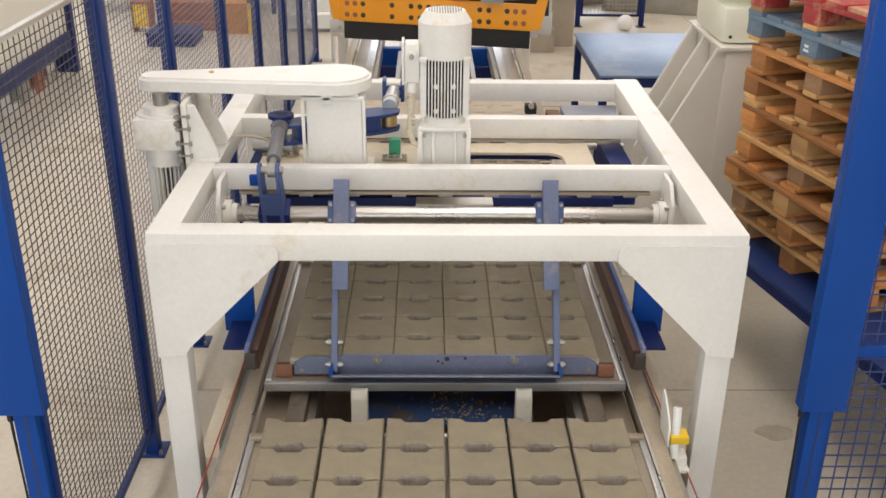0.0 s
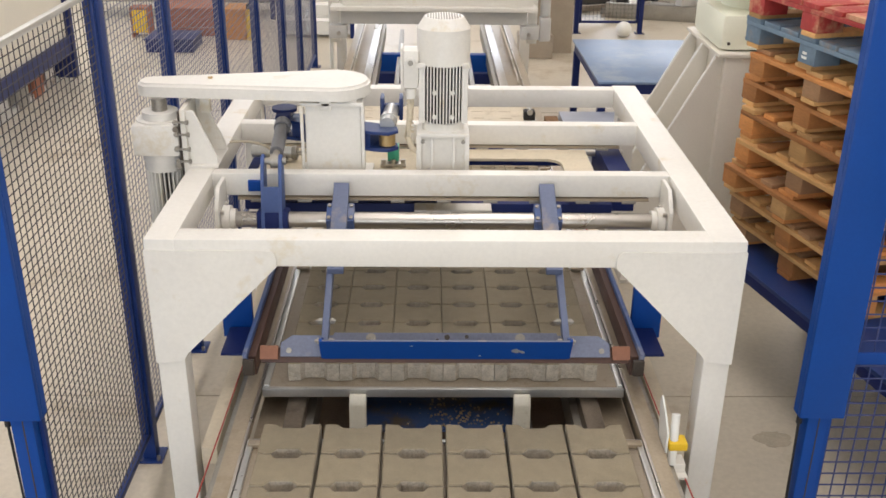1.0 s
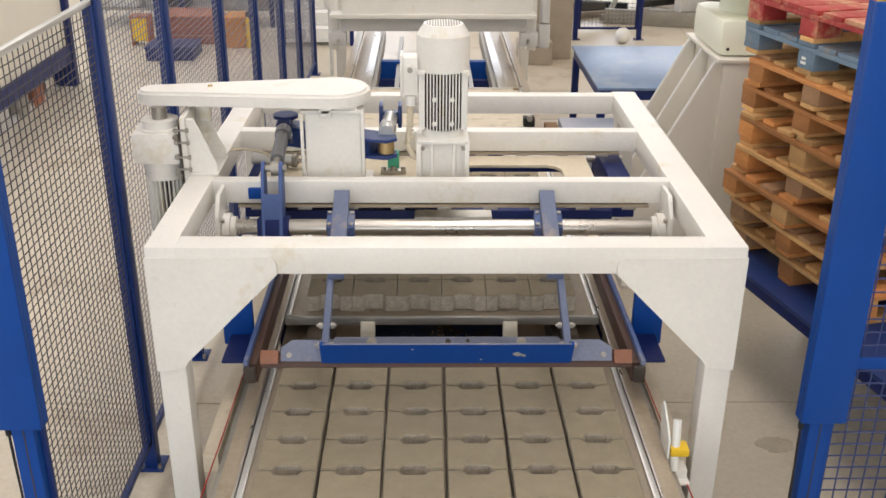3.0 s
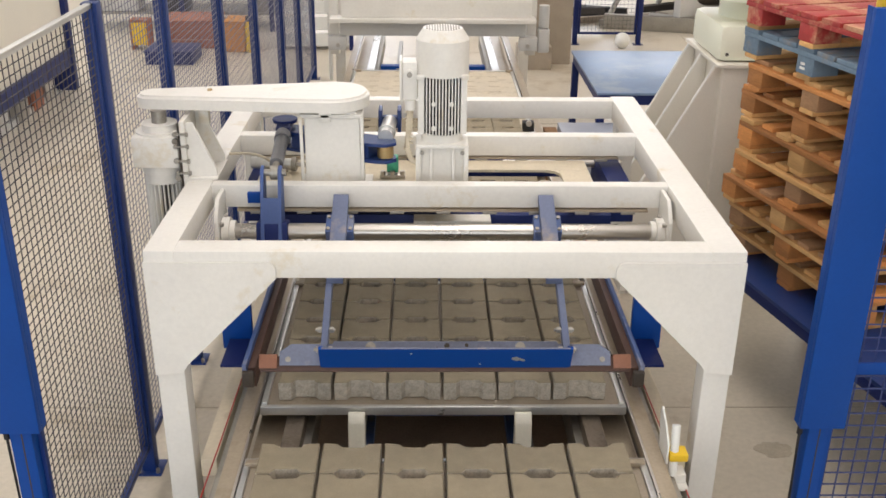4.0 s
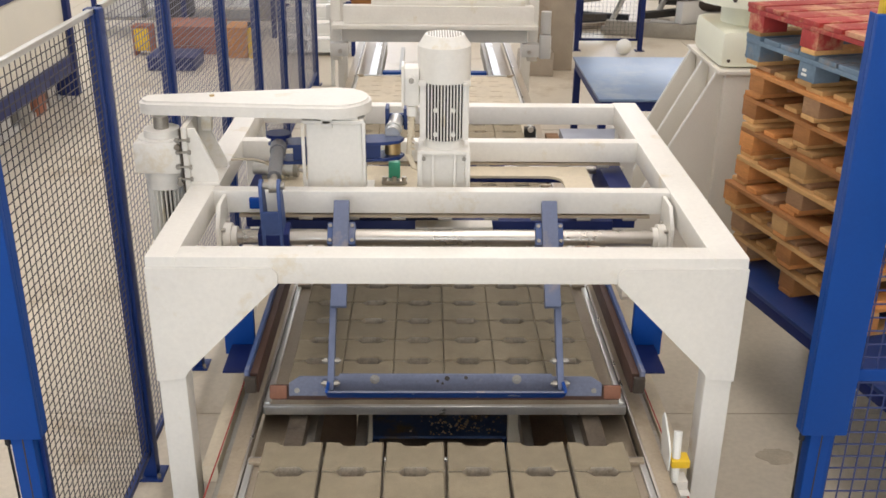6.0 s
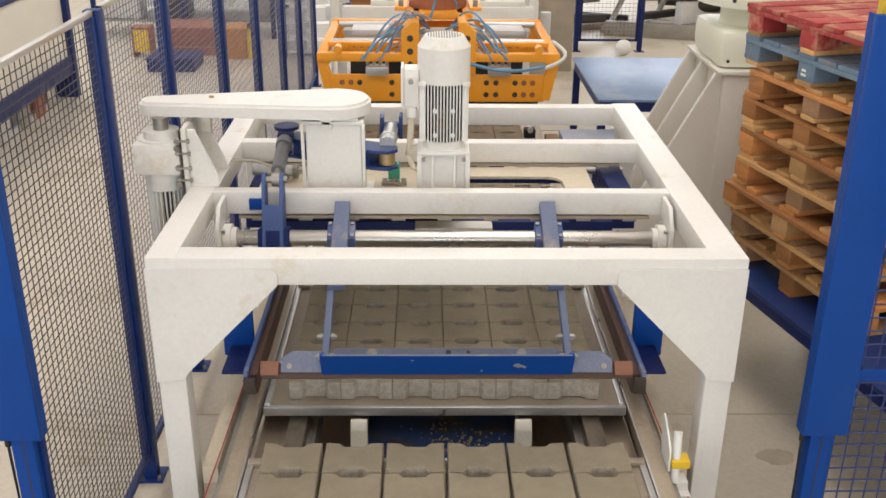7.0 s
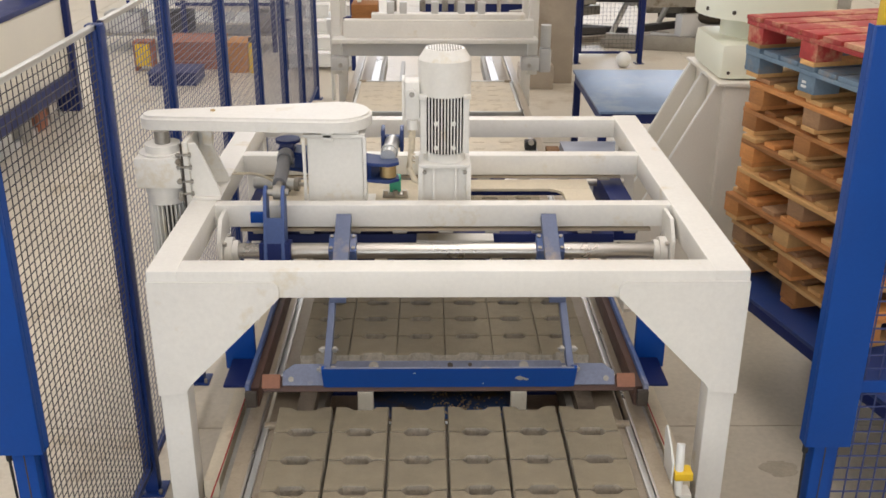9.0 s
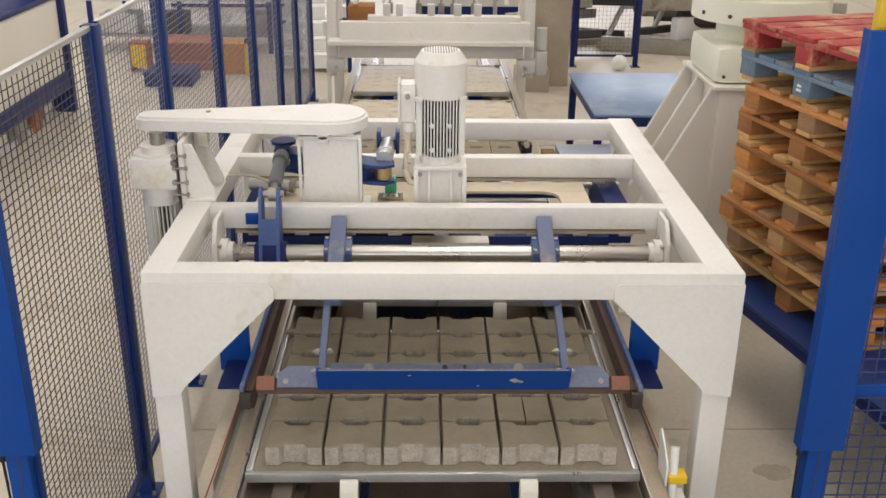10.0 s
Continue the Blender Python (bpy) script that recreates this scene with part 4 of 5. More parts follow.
def sensor_column(x, y, z0, w):
    c = thing("sensor_column", "bright blue sheet metal sensor column on a post", "column", pose(x, y, 0), "sensor columns")
    part("post", B((-0.035, 0.035, -0.005, 0.065, 0.008, 2.2), bevel=0.004), BLUE, c)
    part("slot", B((0.002, 0.006, -0.0065, -0.005, 0.05, z0 + 0.1)), DARK, c)
    part("foot_plate", B((-0.08, 0.08, -0.06, 0.10, 0.0, 0.008)), BLUE, c)
    part("housing", B((-w / 2, w / 2, -0.03, -0.0055, z0, 2.24), bevel=0.003), BLUE, c)
    part("housing_side", B((w / 2 - 0.004, w / 2, -0.0055, 0.03, z0, 2.24), (-w / 2, -w / 2 + 0.004, -0.0055, 0.03, z0, 2.24)), BLUE, c)
    part("cable", tube(bmesh.new(), [(-0.055, 0.02, z0 + 0.02), (-0.055, 0.02, z0 - 0.08), (-0.05, 0.02, 0.5), (-0.05, 0.0, 0.05)], 0.005), RUBBER, c, "black cable")
    part("cable_plug", C(((-0.055, 0.02, z0 - 0.05), (-0.055, 0.02, z0 + 0.0), 0.010), n=10), RUBBER, c)
    return c


sensor_column(-1.345, -0.40, 0.955, 0.145)
sensor_column(1.292, -0.17, 0.815, 0.155)
fence_panel(pose(1.345, -0.10, 0, 0, 0, -90), 1.3, 2.15, BLUE, MESHB, 0.05, 0.05, 0.0022)
rb2 = thing("fence_rail", "blue horizontal rail across the wire fence", "rail", pose(0, 0, 0))
part("rail", B((1.375, 2.6, -0.125, -0.113, 0.985, 1.03), bevel=0.003), BLUE, rb2)

# ---- stack of wooden pallets on a blue conveyor ----
SC = Vector((1.505, 1.835, 0))                       # far corner of the face that shows
SU = Vector((0.262, -0.965, 0)).normalized()        # along that face
SV = Vector((0.965, 0.262, 0)).normalized()         # away from it, along the boards
YAW = math.degrees(math.atan2(SU.y, SU.x))


def wooden_pallet(z, yaw, du, dv, top, side, label):
    """Local x runs along the stringers (1.0 m), local y along the boards (1.2 m)."""
    o = SC + SU * 0.5 + SV * 0.6 + SU * du + SV * dv
    p = thing("wooden_pallet", label, "pallet", pose(o.x, o.y, z, 0, 0, YAW + yaw), "stacked pallets")
    j = random.Random(int(z * 1000))
    painted = side in (WOODR, WOODB)

    def pick(*choice):
        return top if painted else j.choice(choice)
    for xx, w in ((-0.44, 0.12), (-0.29, 0.09), (-0.15, 0.10), (0.0, 0.12), (0.15, 0.09), (0.29, 0.10), (0.44, 0.12)):
        if painted and abs(xx) in (0.29, 0.15):
            w += 0.035
        elif j.random() < 0.05:
            continue
        sh = j.uniform(-0.01, 0.01)
        part("top_board", B((xx + sh - w / 2, xx + sh + w / 2, -0.6 + (0.0 if painted else j.uniform(0.0, 0.045)), 0.6 - j.uniform(0, 0.02), 0.1245, 0.146), bevel=0.0025), pick(WOODL, WOODL, WOODO, WOODD), p)
    for yy in (-0.53, 0.0, 0.53):
        part("cross_board", B((-0.5, 0.5, yy - 0.07, yy + 0.07, 0.102, 0.124), bevel=0.0025), pick(WOODL, WOODO, WOODO), p)
        for xx in (-0.435, 0.0, 0.435):
            t = j.uniform(-0.012, 0.012)
            part("block", B((xx - 0.062 + t, xx + 0.062 + t, yy - 0.066, yy + 0.07, 0.022, 0.1015), bevel=0.004), side if painted else j.choice((WOODO, WOODO, WOODL, WOODD)), p)
    for xx in (-0.435, 0.0, 0.435):
        part("bottom_board", B((xx - 0.05, xx + 0.05, -0.6 + j.uniform(0, 0.01), 0.6, 0.0, 0.0215), bevel=0.0025), j.choice((WOODL, WOODO)), p)
    return p


SZ = 0.625
looks = [(WOODO, WOODO, "weathered orange-brown wooden pallet in a stack"), (WOODL, WOODO, "pale worn wooden pallet in a stack")]
for k in range(9):
    z = SZ + 0.1465 * k
    j = random.Random(k + 3)
    if k == 8:
        wooden_pallet(z, 0.4, 0.0, -0.015, WOODR, WOODR, "worn red painted wooden pallet on top of the stack")
    elif k == 7:
        bp_ = wooden_pallet(z, -0.3, 0.0, -0.005, WOODB, WOODB, "faded blue painted wooden pallet in the stack")
        for zz, w in ((0.068, 0.030), (0.048, 0.038)):
            part("stencil_bar", B((-w / 2 - 0.01, w / 2 - 0.01, -0.5975, -0.5955, zz - 0.006, zz + 0.006)), LAMPW, bp_, "faint white stencil bar")
    else:
        a, b, lab = looks[k % 2]
        wooden_pallet(z, j.uniform(-1.0, 1.0), (0.06, 0.05, 0.02, 0.06, 0.055, 0.0, 0.06)[k], (0.03, 0.0, -0.035, -0.01, -0.005, 0.02, 0.0)[k], a, b, lab)
pc = thing("pallet_conveyor", "dark blue pallet conveyor under the wooden stack", "conveyor", pose(1.9934, 1.4444, 0, 0, 0, 14.0))
for yy in (-1.55, 0.50):
    part("end_frame", B((-0.34, 0.80, yy, yy + 0.06, 0.46, 0.56), bevel=0.004), NAVY, pc)
part("skirt", B((-0.455, -0.435, -1.6, 0.58, 0.545, 0.60), bevel=0.004), NAVY, pc)
part("bed_plate", B((-0.46, 0.90, -1.6, 0.58, 0.601, 0.624), bevel=0.004), CRANKB, pc)
for a in (-0.34, 0.80):
    part("side_frame", B((a - 0.03, a + 0.03, -1.48, 0.49, 0.545, 0.60), bevel=0.004), NAVY, pc)
for a in (0.30, 0.80):
    for b in (-0.9, -0.2, 0.45):
        part("leg", B((a - 0.04, a + 0.04, b - 0.04, b + 0.04, 0.0, 0.60), bevel=0.004), NAVY, pc)

# ---- robot pedestal and base ----
ped = thing("robot_pedestal", "grey-white welded robot pedestal with sloping ribs", "pedestal")
part("column", B((1.66, 2.30, 2.62, 3.35, 0.02, 1.40), bevel=0.012), GREYP, ped)
part("top_plate", B((1.615, 2.34, 2.60, 3.37, 1.40, 1.422), bevel=0.006), GREYP, ped)
part("base_plate", B((0.98, 2.6, 2.5, 3.5, 0.0, 0.02)), GREYP, ped)
for k, yy in enumerate((2.66, 2.98, 3.28)):
    rp = bmesh.new()
    prism(rp, [(1.659, 1.40), (1.622, 1.40), (1.115, 0.42), (1.115, 0.02), (1.659, 0.02)], "y", yy, yy + 0.016, 0.002)
    part("rib", rp, GREYP, ped)
    part("rib_edge", tube(bmesh.new(), [(1.620, yy + 0.008, 1.402), (1.113, yy + 0.008, 0.42)], 0.007, 6), LAMPW, ped, "white line along the rib edge")
part("socket", B((1.80, 1.88, 2.585, 2.619, 1.18, 1.27), bevel=0.006), RUBBER, ped, "black socket")
rbt = thing("industrial_robot", "cream yellow robot base and turret on the pedestal", "robot")
part("base", B((1.63, 2.24, 2.66, 3.30, 1.4225, 1.64), bevel=0.05), ROBOT, rbt)
part("base_neck", C(((1.93, 3.0, 1.60), (1.93, 3.0, 1.76), 0.22), n=36), ROBOT, rbt)
part("turret", C(((1.96, 3.0, 1.765), (1.96, 3.0, 1.90), 0.405), n=48), ROBOT, rbt)
part("turret_block", B((1.62, 2.5, 2.72, 3.3, 1.90, 2.25), bevel=0.05), ROBOT, rbt)
for k in range(6):
    part("screw", C(((1.68 + k * 0.10, 2.655, 1.47 + 0.04 * (k % 3)), (1.68 + k * 0.10, 2.661, 1.47 + 0.04 * (k % 3)), 0.010), n=8), DARK, rbt)
for k in range(5):
    a = radians(200 + k * 28)
    part("screw", C(((1.96 + 0.403 * math.cos(a), 3.0 + 0.403 * math.sin(a), 1.81), (1.96 + 0.41 * math.cos(a), 3.0 + 0.41 * math.sin(a), 1.81), 0.012), n=8), DARK, rbt)
part("arm_column", C(((2.05, 3.40, 1.90), (2.05, 3.40, 4.1), 0.15), n=32), ROBOT, rbt)
yp = thing("light_curtain", "yellow light curtain tube standing on the blue sensor column", "light curtain", pose(1.272, -0.137, 2.2))
part("tube", B((-0.026, 0.026, -0.02, 0.02, 0.0, 0.40), bevel=0.004), YELLOW, yp)
part("slot", B((0.004, 0.010, -0.0215, -0.0198, 0.01, 0.39)), DARK, yp, "dark lens slot")

# ---- blue work table ----
tb = thing("work_table", "blue steel work table with a worn top", "table")
part("top", B((1.27, 2.55, 4.50, 6.02, 0.735, 0.755), bevel=0.004), TABLE, tb)
part("apron", B((1.29, 2.53, 4.515, 4.545, 0.655, 0.7345), (1.29, 2.53, 5.97, 6.0, 0.655, 0.7345), (1.285, 1.315, 4.546, 5.969, 0.655, 0.7345)), NAVY, tb)
for a in (1.31, 2.48):
    for b in (4.54, 5.96):
        part("leg", B((a - 0.03, a + 0.03, b - 0.03, b + 0.03, 0.0, 0.655), bevel=0.004), NAVY, tb)

cover = thing("machine_cover", "grey-blue sheet metal cover standing beside the conveyor", "cover")
part("sheet", B((0.97, 1.46, 4.20, 4.49, 0.50, 0.52), (0.97, 0.99, 4.20, 4.49, 0.0, 0.499), (1.44, 1.46, 4.20, 4.49, 0.0, 0.499), (0.991, 1.439, 4.20, 4.22, 0.0, 0.499), bevel=0.003), COVERM, cover)
part("wood_strip", B((0.86, 0.96, 4.15, 4.50, 0.0, 0.48), bevel=0.004), WOODD, cover, "brown wooden strip")

# ---- far board lift at the end of the line ----
far = thing("board_lift", "pale grey portal machine at the end of the conveyor", "machine")
for s in (-1, 1):
    part("portal_post", B((s * 0.945 - 0.045, s * 0.945 + 0.045, 6.50, 6.62, 0.60, 3.0), bevel=0.006), CREAM, far)
    part("side_box", B((s * 0.91 - 0.085, s * 0.91 + 0.085, 6.36, 6.499, 0.67, 0.79), bevel=0.006), GREYM, far)
    part("bolt", C(((s * 0.90, 6.34, 0.72), (s * 0.90, 6.36, 0.72), 0.02), n=8), STEEL, far)
part("lower_beam", B((-0.88, 0.88, 6.40, 6.50, 0.80, 0.935), bevel=0.005), GREYM, far)
part("ledge", B((-0.97, 0.97, 6.30, 6.499, 0.936, 0.975), bevel=0.004), CREAM, far)
part("upper_beam", B((-0.86, 0.93, 6.38, 6.50, 0.976, 1.14), bevel=0.006), CREAM, far)
part("beam_cover", B((-0.60, 0.85, 6.42, 6.56, 1.14, 1.19), bevel=0.006), CREAM, far)
for xx in (-0.42, -0.30, 0.0, 0.25, 0.44):
    part("lug", B((xx - 0.035, xx + 0.035, 6.44, 6.50, 1.19, 1.30), bevel=0.006), GREYM, far)
part("rear_beam", B((-0.94, 0.94, 7.30, 7.38, 1.28, 1.36), bevel=0.004), CREAM, far)
part("rear_beam", B((-0.94, 0.94, 7.30, 7.38, 0.95, 1.02), bevel=0.004), NAVY, far)
part("upper_rail", B((-0.62, 0.84, 6.88, 6.93, 1.40, 1.45), bevel=0.004), CREAM, far)
for xx in (-0.40, -0.12, 0.10, 0.22, 0.42):
    part("hanger_rod", C(((xx, 6.80, 1.16), (xx, 6.80, 1.70), 0.012), ((xx, 6.80, 1.16), (xx, 6.80, 1.26), 0.03), n=12), DULL, far)
for xx in (-0.72, 0.72):
    part("side_channel", B((xx - 0.02, xx + 0.02, 6.56, 7.28, 1.28, 1.34), bevel=0.004), CREAM, far)
part("wood_block", B((-0.80, -0.55, 6.60, 6.9, 1.12, 1.25), bevel=0.006), WOODO, far, "brown wooden block")
for s in (-1, 1):
    part("rear_post", B((s * 0.96 - 0.05, s * 0.96 + 0.05, 7.3, 7.4, 0.0, 2.6), bevel=0.004), CREAM, far)
    part("diagonal", tube(bmesh.new(), [(s * 0.35, 6.7, 0.95), (s * 0.55, 7.6, 1.35)], 0.02, 6), GALV, far)
part("lift_screw", C(((0.62, 6.7, 0.9), (0.62, 6.7, 2.0), 0.02)), STEEL, far)
col = thing("concrete_column", "rough concrete column with a footing block", "column")
part("shaft", B((1.17, 1.66, 8.7, 9.15, 0.0, 7.49), bevel=0.01), CONCR, col)
part("footing", B((1.0, 1.40, 8.40, 8.695, 0.0, 0.27), bevel=0.015), CONCR, col)
part("drive_gear", B((1.015, 1.125, 6.50, 6.62, 0.62, 0.85), bevel=0.02), GREYM, far, "grey gear unit")
part("drive_motor", C(((1.07, 6.56, 0.86), (1.07, 6.56, 1.07), 0.05), n=24), GREYM, far, "grey drive motor")
pb2 = thing("white_bollard", "slim white sensor bollard with a cable", "bollard", pose(-1.12, 7.9, 0))
part("tube", C(((0, 0, 0), (0, 0, 0.75), 0.022)), LAMPW, pb2)
part("cap", B((-0.05, 0.05, -0.05, 0.05, 0.75, 0.90), bevel=0.01), LAMPW, pb2)

# ---- small things on the gantry and floor ----
for k, pts_ in enumerate((arc((-0.905, 0.99, 1.405), (-0.70, 1.06, 1.30), 0.045, 14, (0.03, -0.04, 0)), arc((-0.905, 1.02, 1.40), (-0.68, 1.10, 1.29), 0.03, 14, (0.02, -0.02, 0)))):
    whole("cable", tube(bmesh.new(), pts_, 0.0055), (DIRTY, DULL)[k], "loose cable over the gantry's side rail", "cable", group="gantry cables")
sr_ = random.Random(5)
ring_ = [(1.575 + (0.085 + sr_.uniform(-0.018, 0.018)) * math.cos(2 * math.pi * k / 22), 0.84 + (0.062 + sr_.uniform(-0.012, 0.012)) * math.sin(2 * math.pi * k / 22)) for k in range(22)]
whole("floor_stain", prism(bmesh.new(), ring_, "z", 0.0, 0.0015), STAINF, "dark dried oil stain on the concrete floor", "stain", kind="structure")
ac = thing("air_cylinder", "small grey air cylinder on the mounting plate", "cylinder")
part("barrel", C(((-0.84, 1.14, 1.315), (-0.66, 1.12, 1.315), 0.026)), GALV, ac)
part("cap", C(((-0.66, 1.12, 1.315), (-0.64, 1.118, 1.315), 0.031)), DULL, ac)
part("piston_rod", C(((-0.64, 1.118, 1.315), (-0.60, 1.113, 1.315), 0.010)), STEEL, ac)
part("foot", B((-0.80, -0.70, 1.105, 1.155, 1.277, 1.292)), DULL, ac)
ls = thing("limit_switch", "black limit switch beside the guide rail", "switch")
part("body", B((0.62, 0.70, 3.72, 3.80, 0.678, 0.74), bevel=0.006), RUBBER, ls)
part("roller", C(((0.66, 3.70, 0.74), (0.66, 3.72, 0.74), 0.02), n=14), STEEL, ls)

# ---- background of the hall ----


def crate(x, y, z, sx, sy, sz, mat, name, label, category, slats=4):
    c = thing(name, label, category, pose(x, y, z))
    h = sz / slats
    for k in range(slats):
        for yy in (-sy / 2, sy / 2 - 0.02):
            part("slat", B((-sx / 2, sx / 2, yy, yy + 0.02, k * h + 0.004, (k + 1) * h - 0.004), bevel=0.002), mat, c)
        for xx in (-sx / 2, sx / 2 - 0.02):
            part("slat", B((xx, xx + 0.02, -sy / 2 + 0.021, sy / 2 - 0.021, k * h + 0.004, (k + 1) * h - 0.004), bevel=0.002), mat, c)
    part("lid", B((-sx / 2 - 0.01, sx / 2 + 0.01, -sy / 2 - 0.01, sy / 2 + 0.01, sz, sz + 0.02), bevel=0.003), mat, c)
    return c


crate(-2.43, 9.45, 0, 0.25, 0.4, 0.36, CRATE, "wooden_crate", "orange-brown wooden crate on the floor", "crate")
crate(-3.03, 9.75, 0, 0.68, 0.6, 0.33, RUST, "machine_box", "rust-red slatted box on the floor behind the fence", "box", 3)
crate(-3.08, 8.80, 0, 0.55, 0.5, 0.14, NAVY, "blue_pallet", "dark blue low steel pallet on the floor", "pallet", 1)
ex = thing("fire_extinguisher", "yellow fire extinguisher standing on the floor", "extinguisher", pose(-2.25, 9.30, 0))
part("bottle", C(((0, 0, 0), (0, 0, 0.34), 0.055), ((0, 0, 0.34), (0, 0, 0.38), 0.04), n=20), YELLOW, ex)
part("valve", B((-0.03, 0.03, -0.05, 0.03, 0.38, 0.44), bevel=0.006), RUBBER, ex)
yb = thing("yellow_cabinet", "yellow control cabinet in a brown frame", "cabinet", pose(-3.62, 9.45, 0))
part("body", B((-0.09, 0.09, -0.1, 0.1, 0.06, 0.34), bevel=0.01), YELLOW, yb)
part("frame", B((-0.115, -0.0905, -0.1, 0.1, 0.0, 0.37), (0.0905, 0.115, -0.1, 0.1, 0.0, 0.37), (-0.09, 0.09, -0.1, 0.1, 0.341, 0.37)), RUST, yb)
bw = thing("white_machine", "large cream machine side with a dark blue skirt", "machine")
part("side_panel", B((-4.2, -3.84, 1.5, 7.38, 0.44, 1.20), bevel=0.01), WALLM, bw)
part("top_trim", B((-4.2, -3.82, 1.5, 7.38, 1.201, 1.25), bevel=0.006), NAVY, bw)
part("skirt", B((-4.2, -3.80, 1.5, 7.38, 0.28, 0.439), bevel=0.006), NAVY, bw)
part("corner_post", B((-4.2, -3.79, 7.385, 7.49, 0.0, 2.6), bevel=0.006), NAVY, bw)
for a in (2.0, 4.6):
    part("leg", B((-4.0, -3.85, a, a + 0.1, 0.0, 0.279)), NAVY, bw)
part("floor_rail", B((-3.98, -3.92, 1.5, 7.2, 0.0, 0.07), bevel=0.01), GALV, bw)
for k, a in enumerate((5.6, 6.1, 6.5, 6.85)):
    part("gear_box", B((-4.15, -3.90, a, a + 0.26, 0.0, 0.24), bevel=0.03), (GALV, DULL, RUST, STEEL)[k], bw)


def rack(m, w, n, levels, label):
    rk = thing("storage_rack", label, "rack", m, "storage racks")
    for a in (0.0, w):
        part("upright", B((a - 0.025, a + 0.025, 0.0, 0.05, 0.0, levels[-1] + 0.4)), NAVY, rk)
    for zz in levels:
        part("shelf", B((0.03, w - 0.03, 0.0, 0.4, zz, zz + 0.025)), LAMPW, rk)
        for a in range(n):
            u = w / n
            part("panel", B((0.03 + a * u, a * u + u - 0.01, 0.02, 0.05, zz + 0.026, zz + 0.026 + 0.13), bevel=0.003), LAMPW if a % 3 else GREYM, rk)
    return rk


rack(pose(-1.85, 9.40, 0), 0.85, 3, (0.05, 0.25, 0.45, 0.65, 0.85), "white shelving rack with blue uprights behind the fence")
rack(pose(-4.6, 12.3, 0), 2.4, 6, (0.1, 0.4, 0.7, 1.0, 1.3), "white shelving rack with blue uprights far down the hall")
bench = thing("steel_bench", "long grey bench with dark clutter under it behind the fence", "bench", pose(-3.35, 10.9, 0))
part("top", B((-1.3, 1.3, -0.4, 0.4, 0.70, 0.76), bevel=0.006), GREYM, bench)
part("under_shelf", B((-1.25, 1.25, -0.35, 0.35, 0.22, 0.25)), DULL, bench)
for a in (-1.2, 0.0, 1.2):
    part("leg", B((a - 0.03, a + 0.03, -0.38, -0.32, 0.0, 0.70), bevel=0.004), NAVY, bench)
    part("tool_box", B((a - 0.30 if a > -1 else a + 0.1, a + 0.05 if a > -1 else a + 0.6, -0.3, 0.1, 0.251, 0.52), bevel=0.02), (GREYM, COREM, DULL)[int(a / 1.2) + 1], bench)
# fence and machinery on the far right
for xx in (1.87, 2.70):
    fence_post(xx, 9.85, 2.0)
fence_panel(pose(1.905, 9.85, 0, 0, 0, -90), 0.76, 2.0, NAVY, MESHW, 0.05, 0.05)
sp = thing("steel_scrap_pile", "grey machine parts and steel profiles stacked on the floor", "machine parts", pose(3.3, 11.2, 0))
rr = random.Random(8)
for k in range(30):
    a, b, c = rr.uniform(0.5, 1.5), rr.uniform(0.08, 0.25), rr.uniform(0.08, 0.3)
    q = B((-a / 2, a / 2, -b / 2, b / 2, 0, c), bevel=0.01)
    part("profile", q, (DULL, COREM, CONCR, DULL, RUBBER, GREYM)[k % 6], sp, m=pose(rr.uniform(-1.7, 2.0), rr.uniform(-0.6, 1.2), rr.choice((0.0, 0.2, 0.4, 0.6)), 0, 0, rr.uniform(-35, 35)))
for k in range(4):
    part("diagonal_bar", tube(bmesh.new(), [(-1.4 + k * 0.6, 0, 0.0), (-0.8 + k * 0.6, 0.3, 1.2)], 0.04, 8), GALV, sp)
part("drum", C(((0.2, -0.3, 0.45), (0.9, -0.2, 0.45), 0.13), n=24), DARK, sp)
part("reel", C(((-1.25, 0.2, 0.9), (-1.15, 0.25, 0.9), 0.42), n=32), DARK, sp)
ball = bmesh.new()
bmesh.ops.create_uvsphere(ball, u_segments=20, v_segments=12, radius=0.10)
whole("floor_cap", ball, LAMPW, "round beige plastic cap on the floor", "cap", pose(2.45, 9.62, 0.10))
for a, b in ((-3.5, 14.5), (0.8, 13.5), (4.8, 14.2)):
    mk = thing("far_machine", "grey and cream machine block far down the hall", "machine", pose(a, b, 0), "far machines")
    part("body", B((-1.0, 1.0, 0, 0.9, 0.2, 1.5), bevel=0.03), GREYM, mk)
    part("base", B((-0.95, 0.95, 0.05, 0.85, 0.0, 0.2)), NAVY, mk)
    part("door", B((-0.8, -0.1, -0.02, 0.0, 0.35, 1.35), bevel=0.01), CREAM, mk)
    part("door", B((0.1, 0.8, -0.02, 0.0, 0.35, 1.35), bevel=0.01), CREAM, mk)

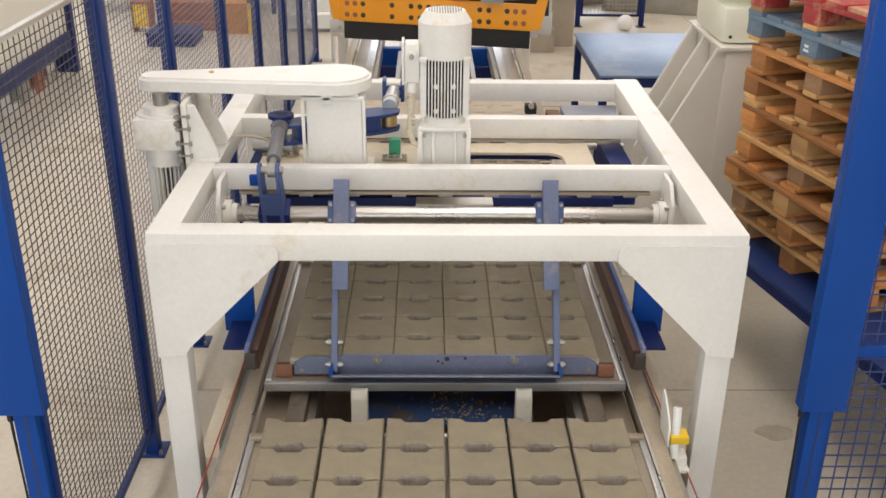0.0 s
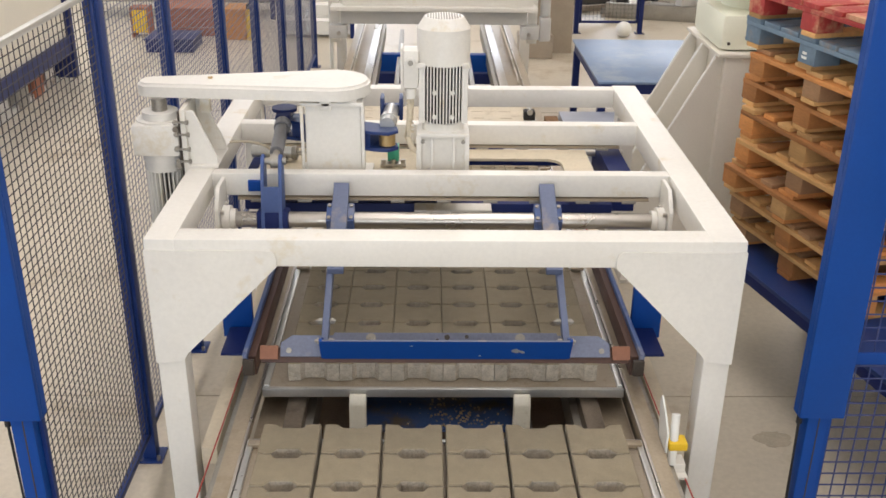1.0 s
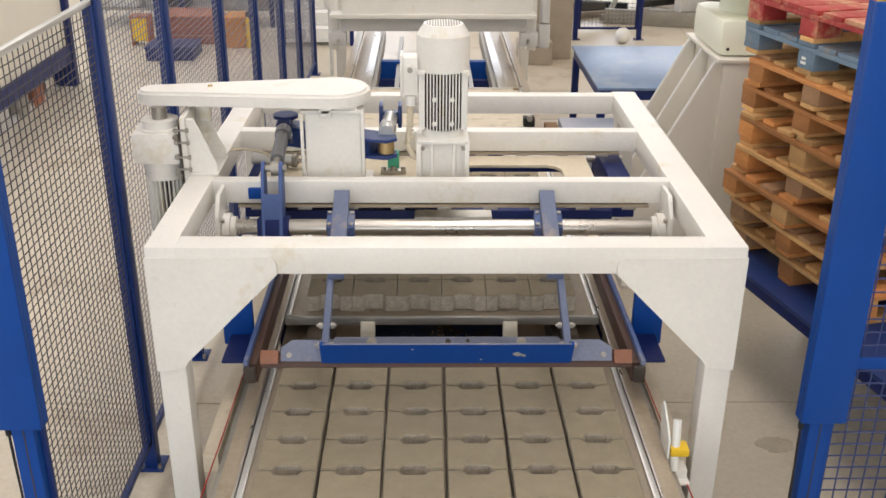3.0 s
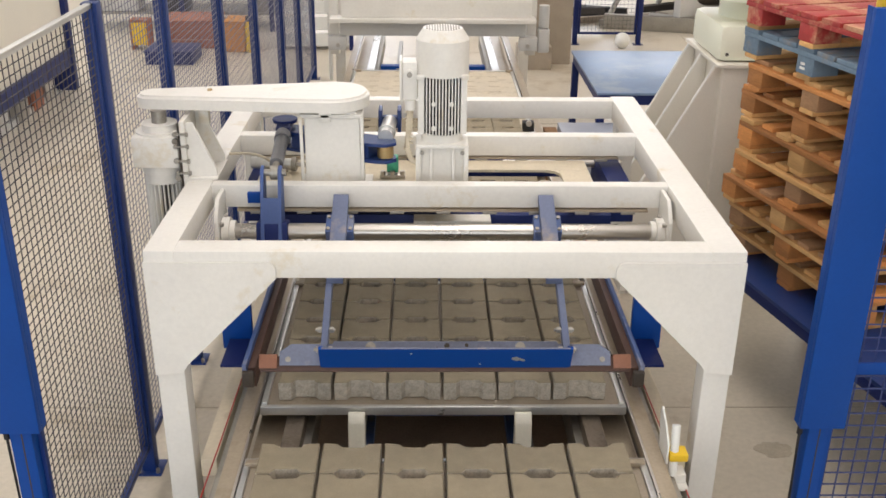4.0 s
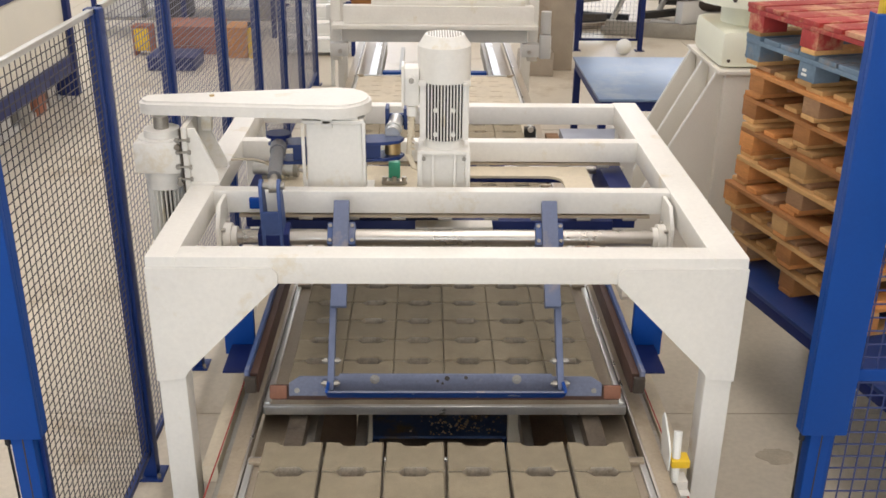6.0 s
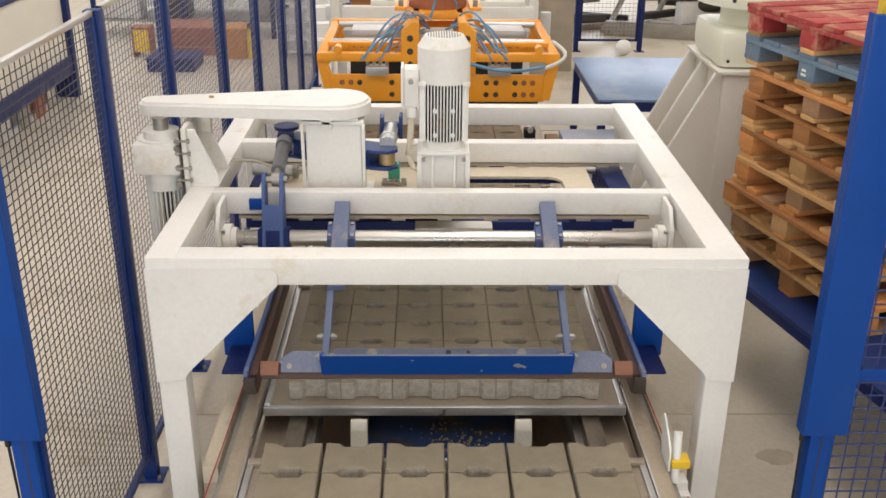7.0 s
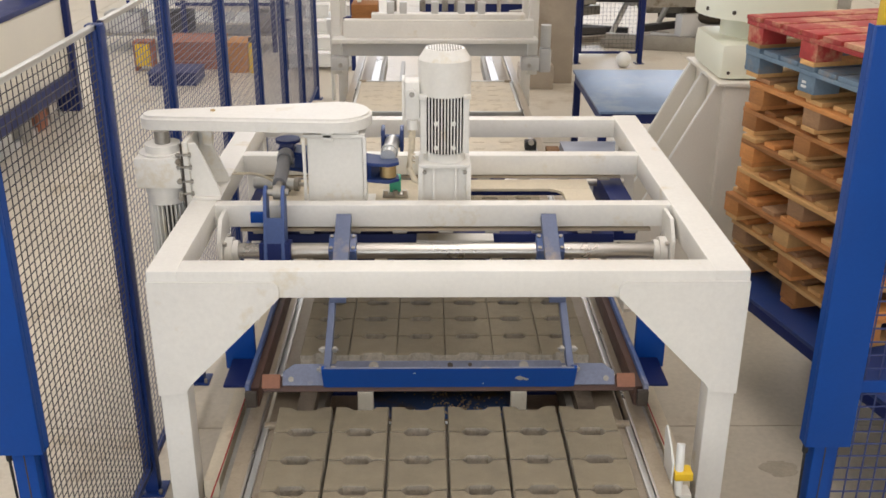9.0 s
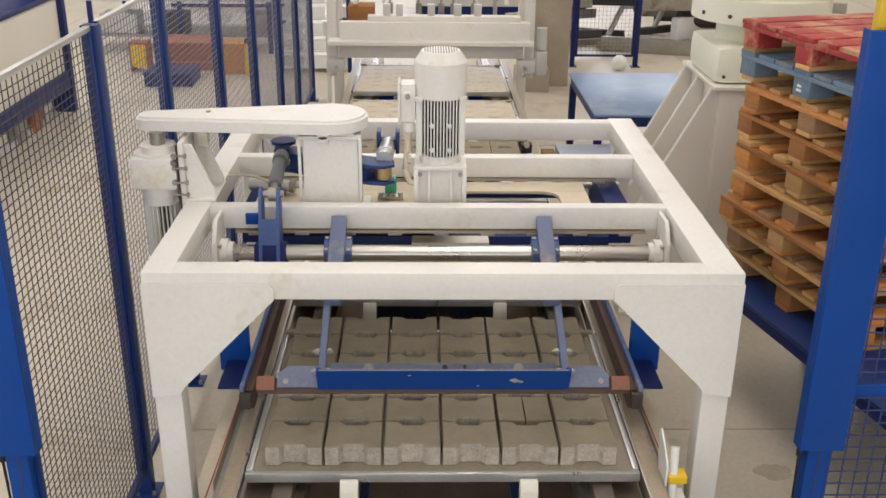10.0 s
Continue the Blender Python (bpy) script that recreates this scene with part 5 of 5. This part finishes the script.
# ---- what moves ----
SWING = [(0, 0.0), (0.3, -1.0), (0.6, 0.0), (0.8, 13.0), (0.9, 24.0), (1.0, 33.0), (1.1, 34.7), (1.5, 34.7), (5.75, 34.7), (5.95, 20.0), (6.15, 1.0), (6.25, 0.0), (6.35, 2.0), (6.55, 20.0), (6.7, 34.0), (6.8, 34.7), (8.0, 34.7), (10, 34.7)]
SQUEEZE = [(0, 0.0), (4.62, 0.0), (4.72, 0.05), (4.8, 0.10), (4.9, 0.115), (5.45, 0.115), (5.6, 0.088), (5.75, 0.06), (5.95, 0.012), (6.1, 0.0), (10, 0.0)]
GRIP = [(0, -13, 1.22), (0.1, -18, 1.28), (0.2, -24, 1.35), (0.3, -32, 1.45), (0.5, -48, 1.6), (0.8, -72, 1.8), (1.2, -88, 1.9), (1.6, -92, 1.9), (5.6, -92, 1.9), (6.0, -75, 1.8), (6.3, -38, 1.5), (6.6, -10, 1.2), (6.8, -2, 1.06),
        (7.0, 0, 1.0), (7.2, 0, 0.92), (7.4, 0, 0.835), (7.5, 0, 0.785), (7.6, 0, 0.735), (7.7, 0, 0.75), (7.8, -2, 0.95), (8.0, -6, 1.09), (8.2, -12, 1.20), (8.4, -19, 1.34), (8.5, -26, 1.43), (8.6, -33, 1.52), (8.7, -42, 1.60),
        (8.9, -56, 1.72), (9.2, -74, 1.85), (9.5, -88, 1.9), (10, -92, 1.9)]
AXIS = Vector((2.05, 3.40))
PICK = Vector((0.0, FRONT + 2 * PITCH + 0.06 + 0.498))


def grip_pose(yaw, z):
    d = Matrix.Rotation(radians(yaw), 2) @ (PICK - AXIS)
    return pose(AXIS.x + d.x, AXIS.y + d.y, z, 0, 0, yaw)


def motions():
    walk(clamp, [(t, pose(0, SHAFT_Y, SHAFT_Z, -a)) for t, a in SWING])
    walk(crank, [(t, pose(CX, CY, CZ, 0, 0, 24 - 48 * a / 34.7)) for t, a in SWING])
    def turn_of(a):
        return radians(24 - 48 * a / 34.7)
    walk(rear, [(t, pose(CX + 0.235 * math.cos(turn_of(a)), CY + 0.235 * math.sin(turn_of(a)), CZ + 0.05)) for t, a in SWING])
    rows = []
    for t, a in SWING:
        f = radians(LEVER0 + a)
        tip = Vector((-0.657, SHAFT_Y + 0.23 * math.sin(f), SHAFT_Z + 0.23 * math.cos(f)))
        g = radians(24 - 48 * a / 34.7)
        pin = Vector((CX - 0.235 * math.cos(g), CY - 0.235 * math.sin(g), CZ + 0.05))
        rows.append((t, Matrix.Translation(tip) @ (pin - tip).to_track_quat("Z", "X").to_matrix().to_4x4() @ pose(0, 0, 0, 0, 0, 90)))
    walk(rod, rows)
    for s, c in zip((1, -1), clamps):
        walk(c, [(t, pose(s * d, 0, 0)) for t, d in SQUEEZE])
    walk(carriage, [(t, pose(0, fwd(t), 0)) for t in TRAVEL if t <= 4.4] + [(4.6, pose(0, PITCH, 0)), (4.8, pose(0, PITCH, -0.056)), (5.0, pose(0, PITCH - 0.02, -0.124)), (5.25, pose(0, PITCH - 0.12, -0.16)), (6.2, pose(0, 0.1, -0.16)), (6.5, pose(0, 0, -0.10)), (6.8, pose(0, 0, -0.03)), (7.6, pose(0, 0, -0.03)), (7.9, pose(0, 0, 0))]
         + [(t, pose(0, fwd(t) - PITCH, 0)) for t in TRAVEL if t >= 8.2])
    for st, b in boards:
        walk(b, [(t, pose(0, FRONT + PITCH * st + fwd(t), ZP)) for t in TRAVEL])
    held = grip_pose(0, 0.735).inverted()
    for ob, st, c, r, dx in blocks:
        a, b = loose(c, r, st), tight(c, r)
        j = random.Random(st * 91 + c * 13 + r)
        turn = j.uniform(-0.5, 0.5)
        rows = []
        times = sorted(set(TRAVEL + ([4.75, 5.05, 6.0, 6.25] if st == -1 else []) + ([7.0, 7.6] if st == 1 else [])))
        for t in times:
            if st >= 0:
                x, y, w = b[0], b[1], 0.0
            elif st == -1:
                kx = min(1, max(0, (t - 4.75) / 0.3))
                ky = min(1, max(0, (t - 6.0) / 0.25))
                x, y, w = a[0] + (b[0] - a[0]) * kx, a[1] + (b[1] - a[1]) * ky, turn * (1 - kx)
            else:
                x, y, w = a[0], a[1], turn
            if st == 1 and t > 7.6:
                break
            rows.append((t, pose(x + dx, y + PITCH * st + fwd(t), ZP + 0.0005, 0, 0, w)))
        if st == 1:   # lifted off with the gripper
            rest = held @ pose(b[0], b[1] + PITCH * st + fwd(7.6), ZP + 0.0005)
            rows += [(t, grip_pose(g, z) @ rest) for t, g, z in GRIP if t > 7.6]
        walk(ob, rows)
    walk(grip, [(t, grip_pose(g, z)) for t, g, z in GRIP])


motions()
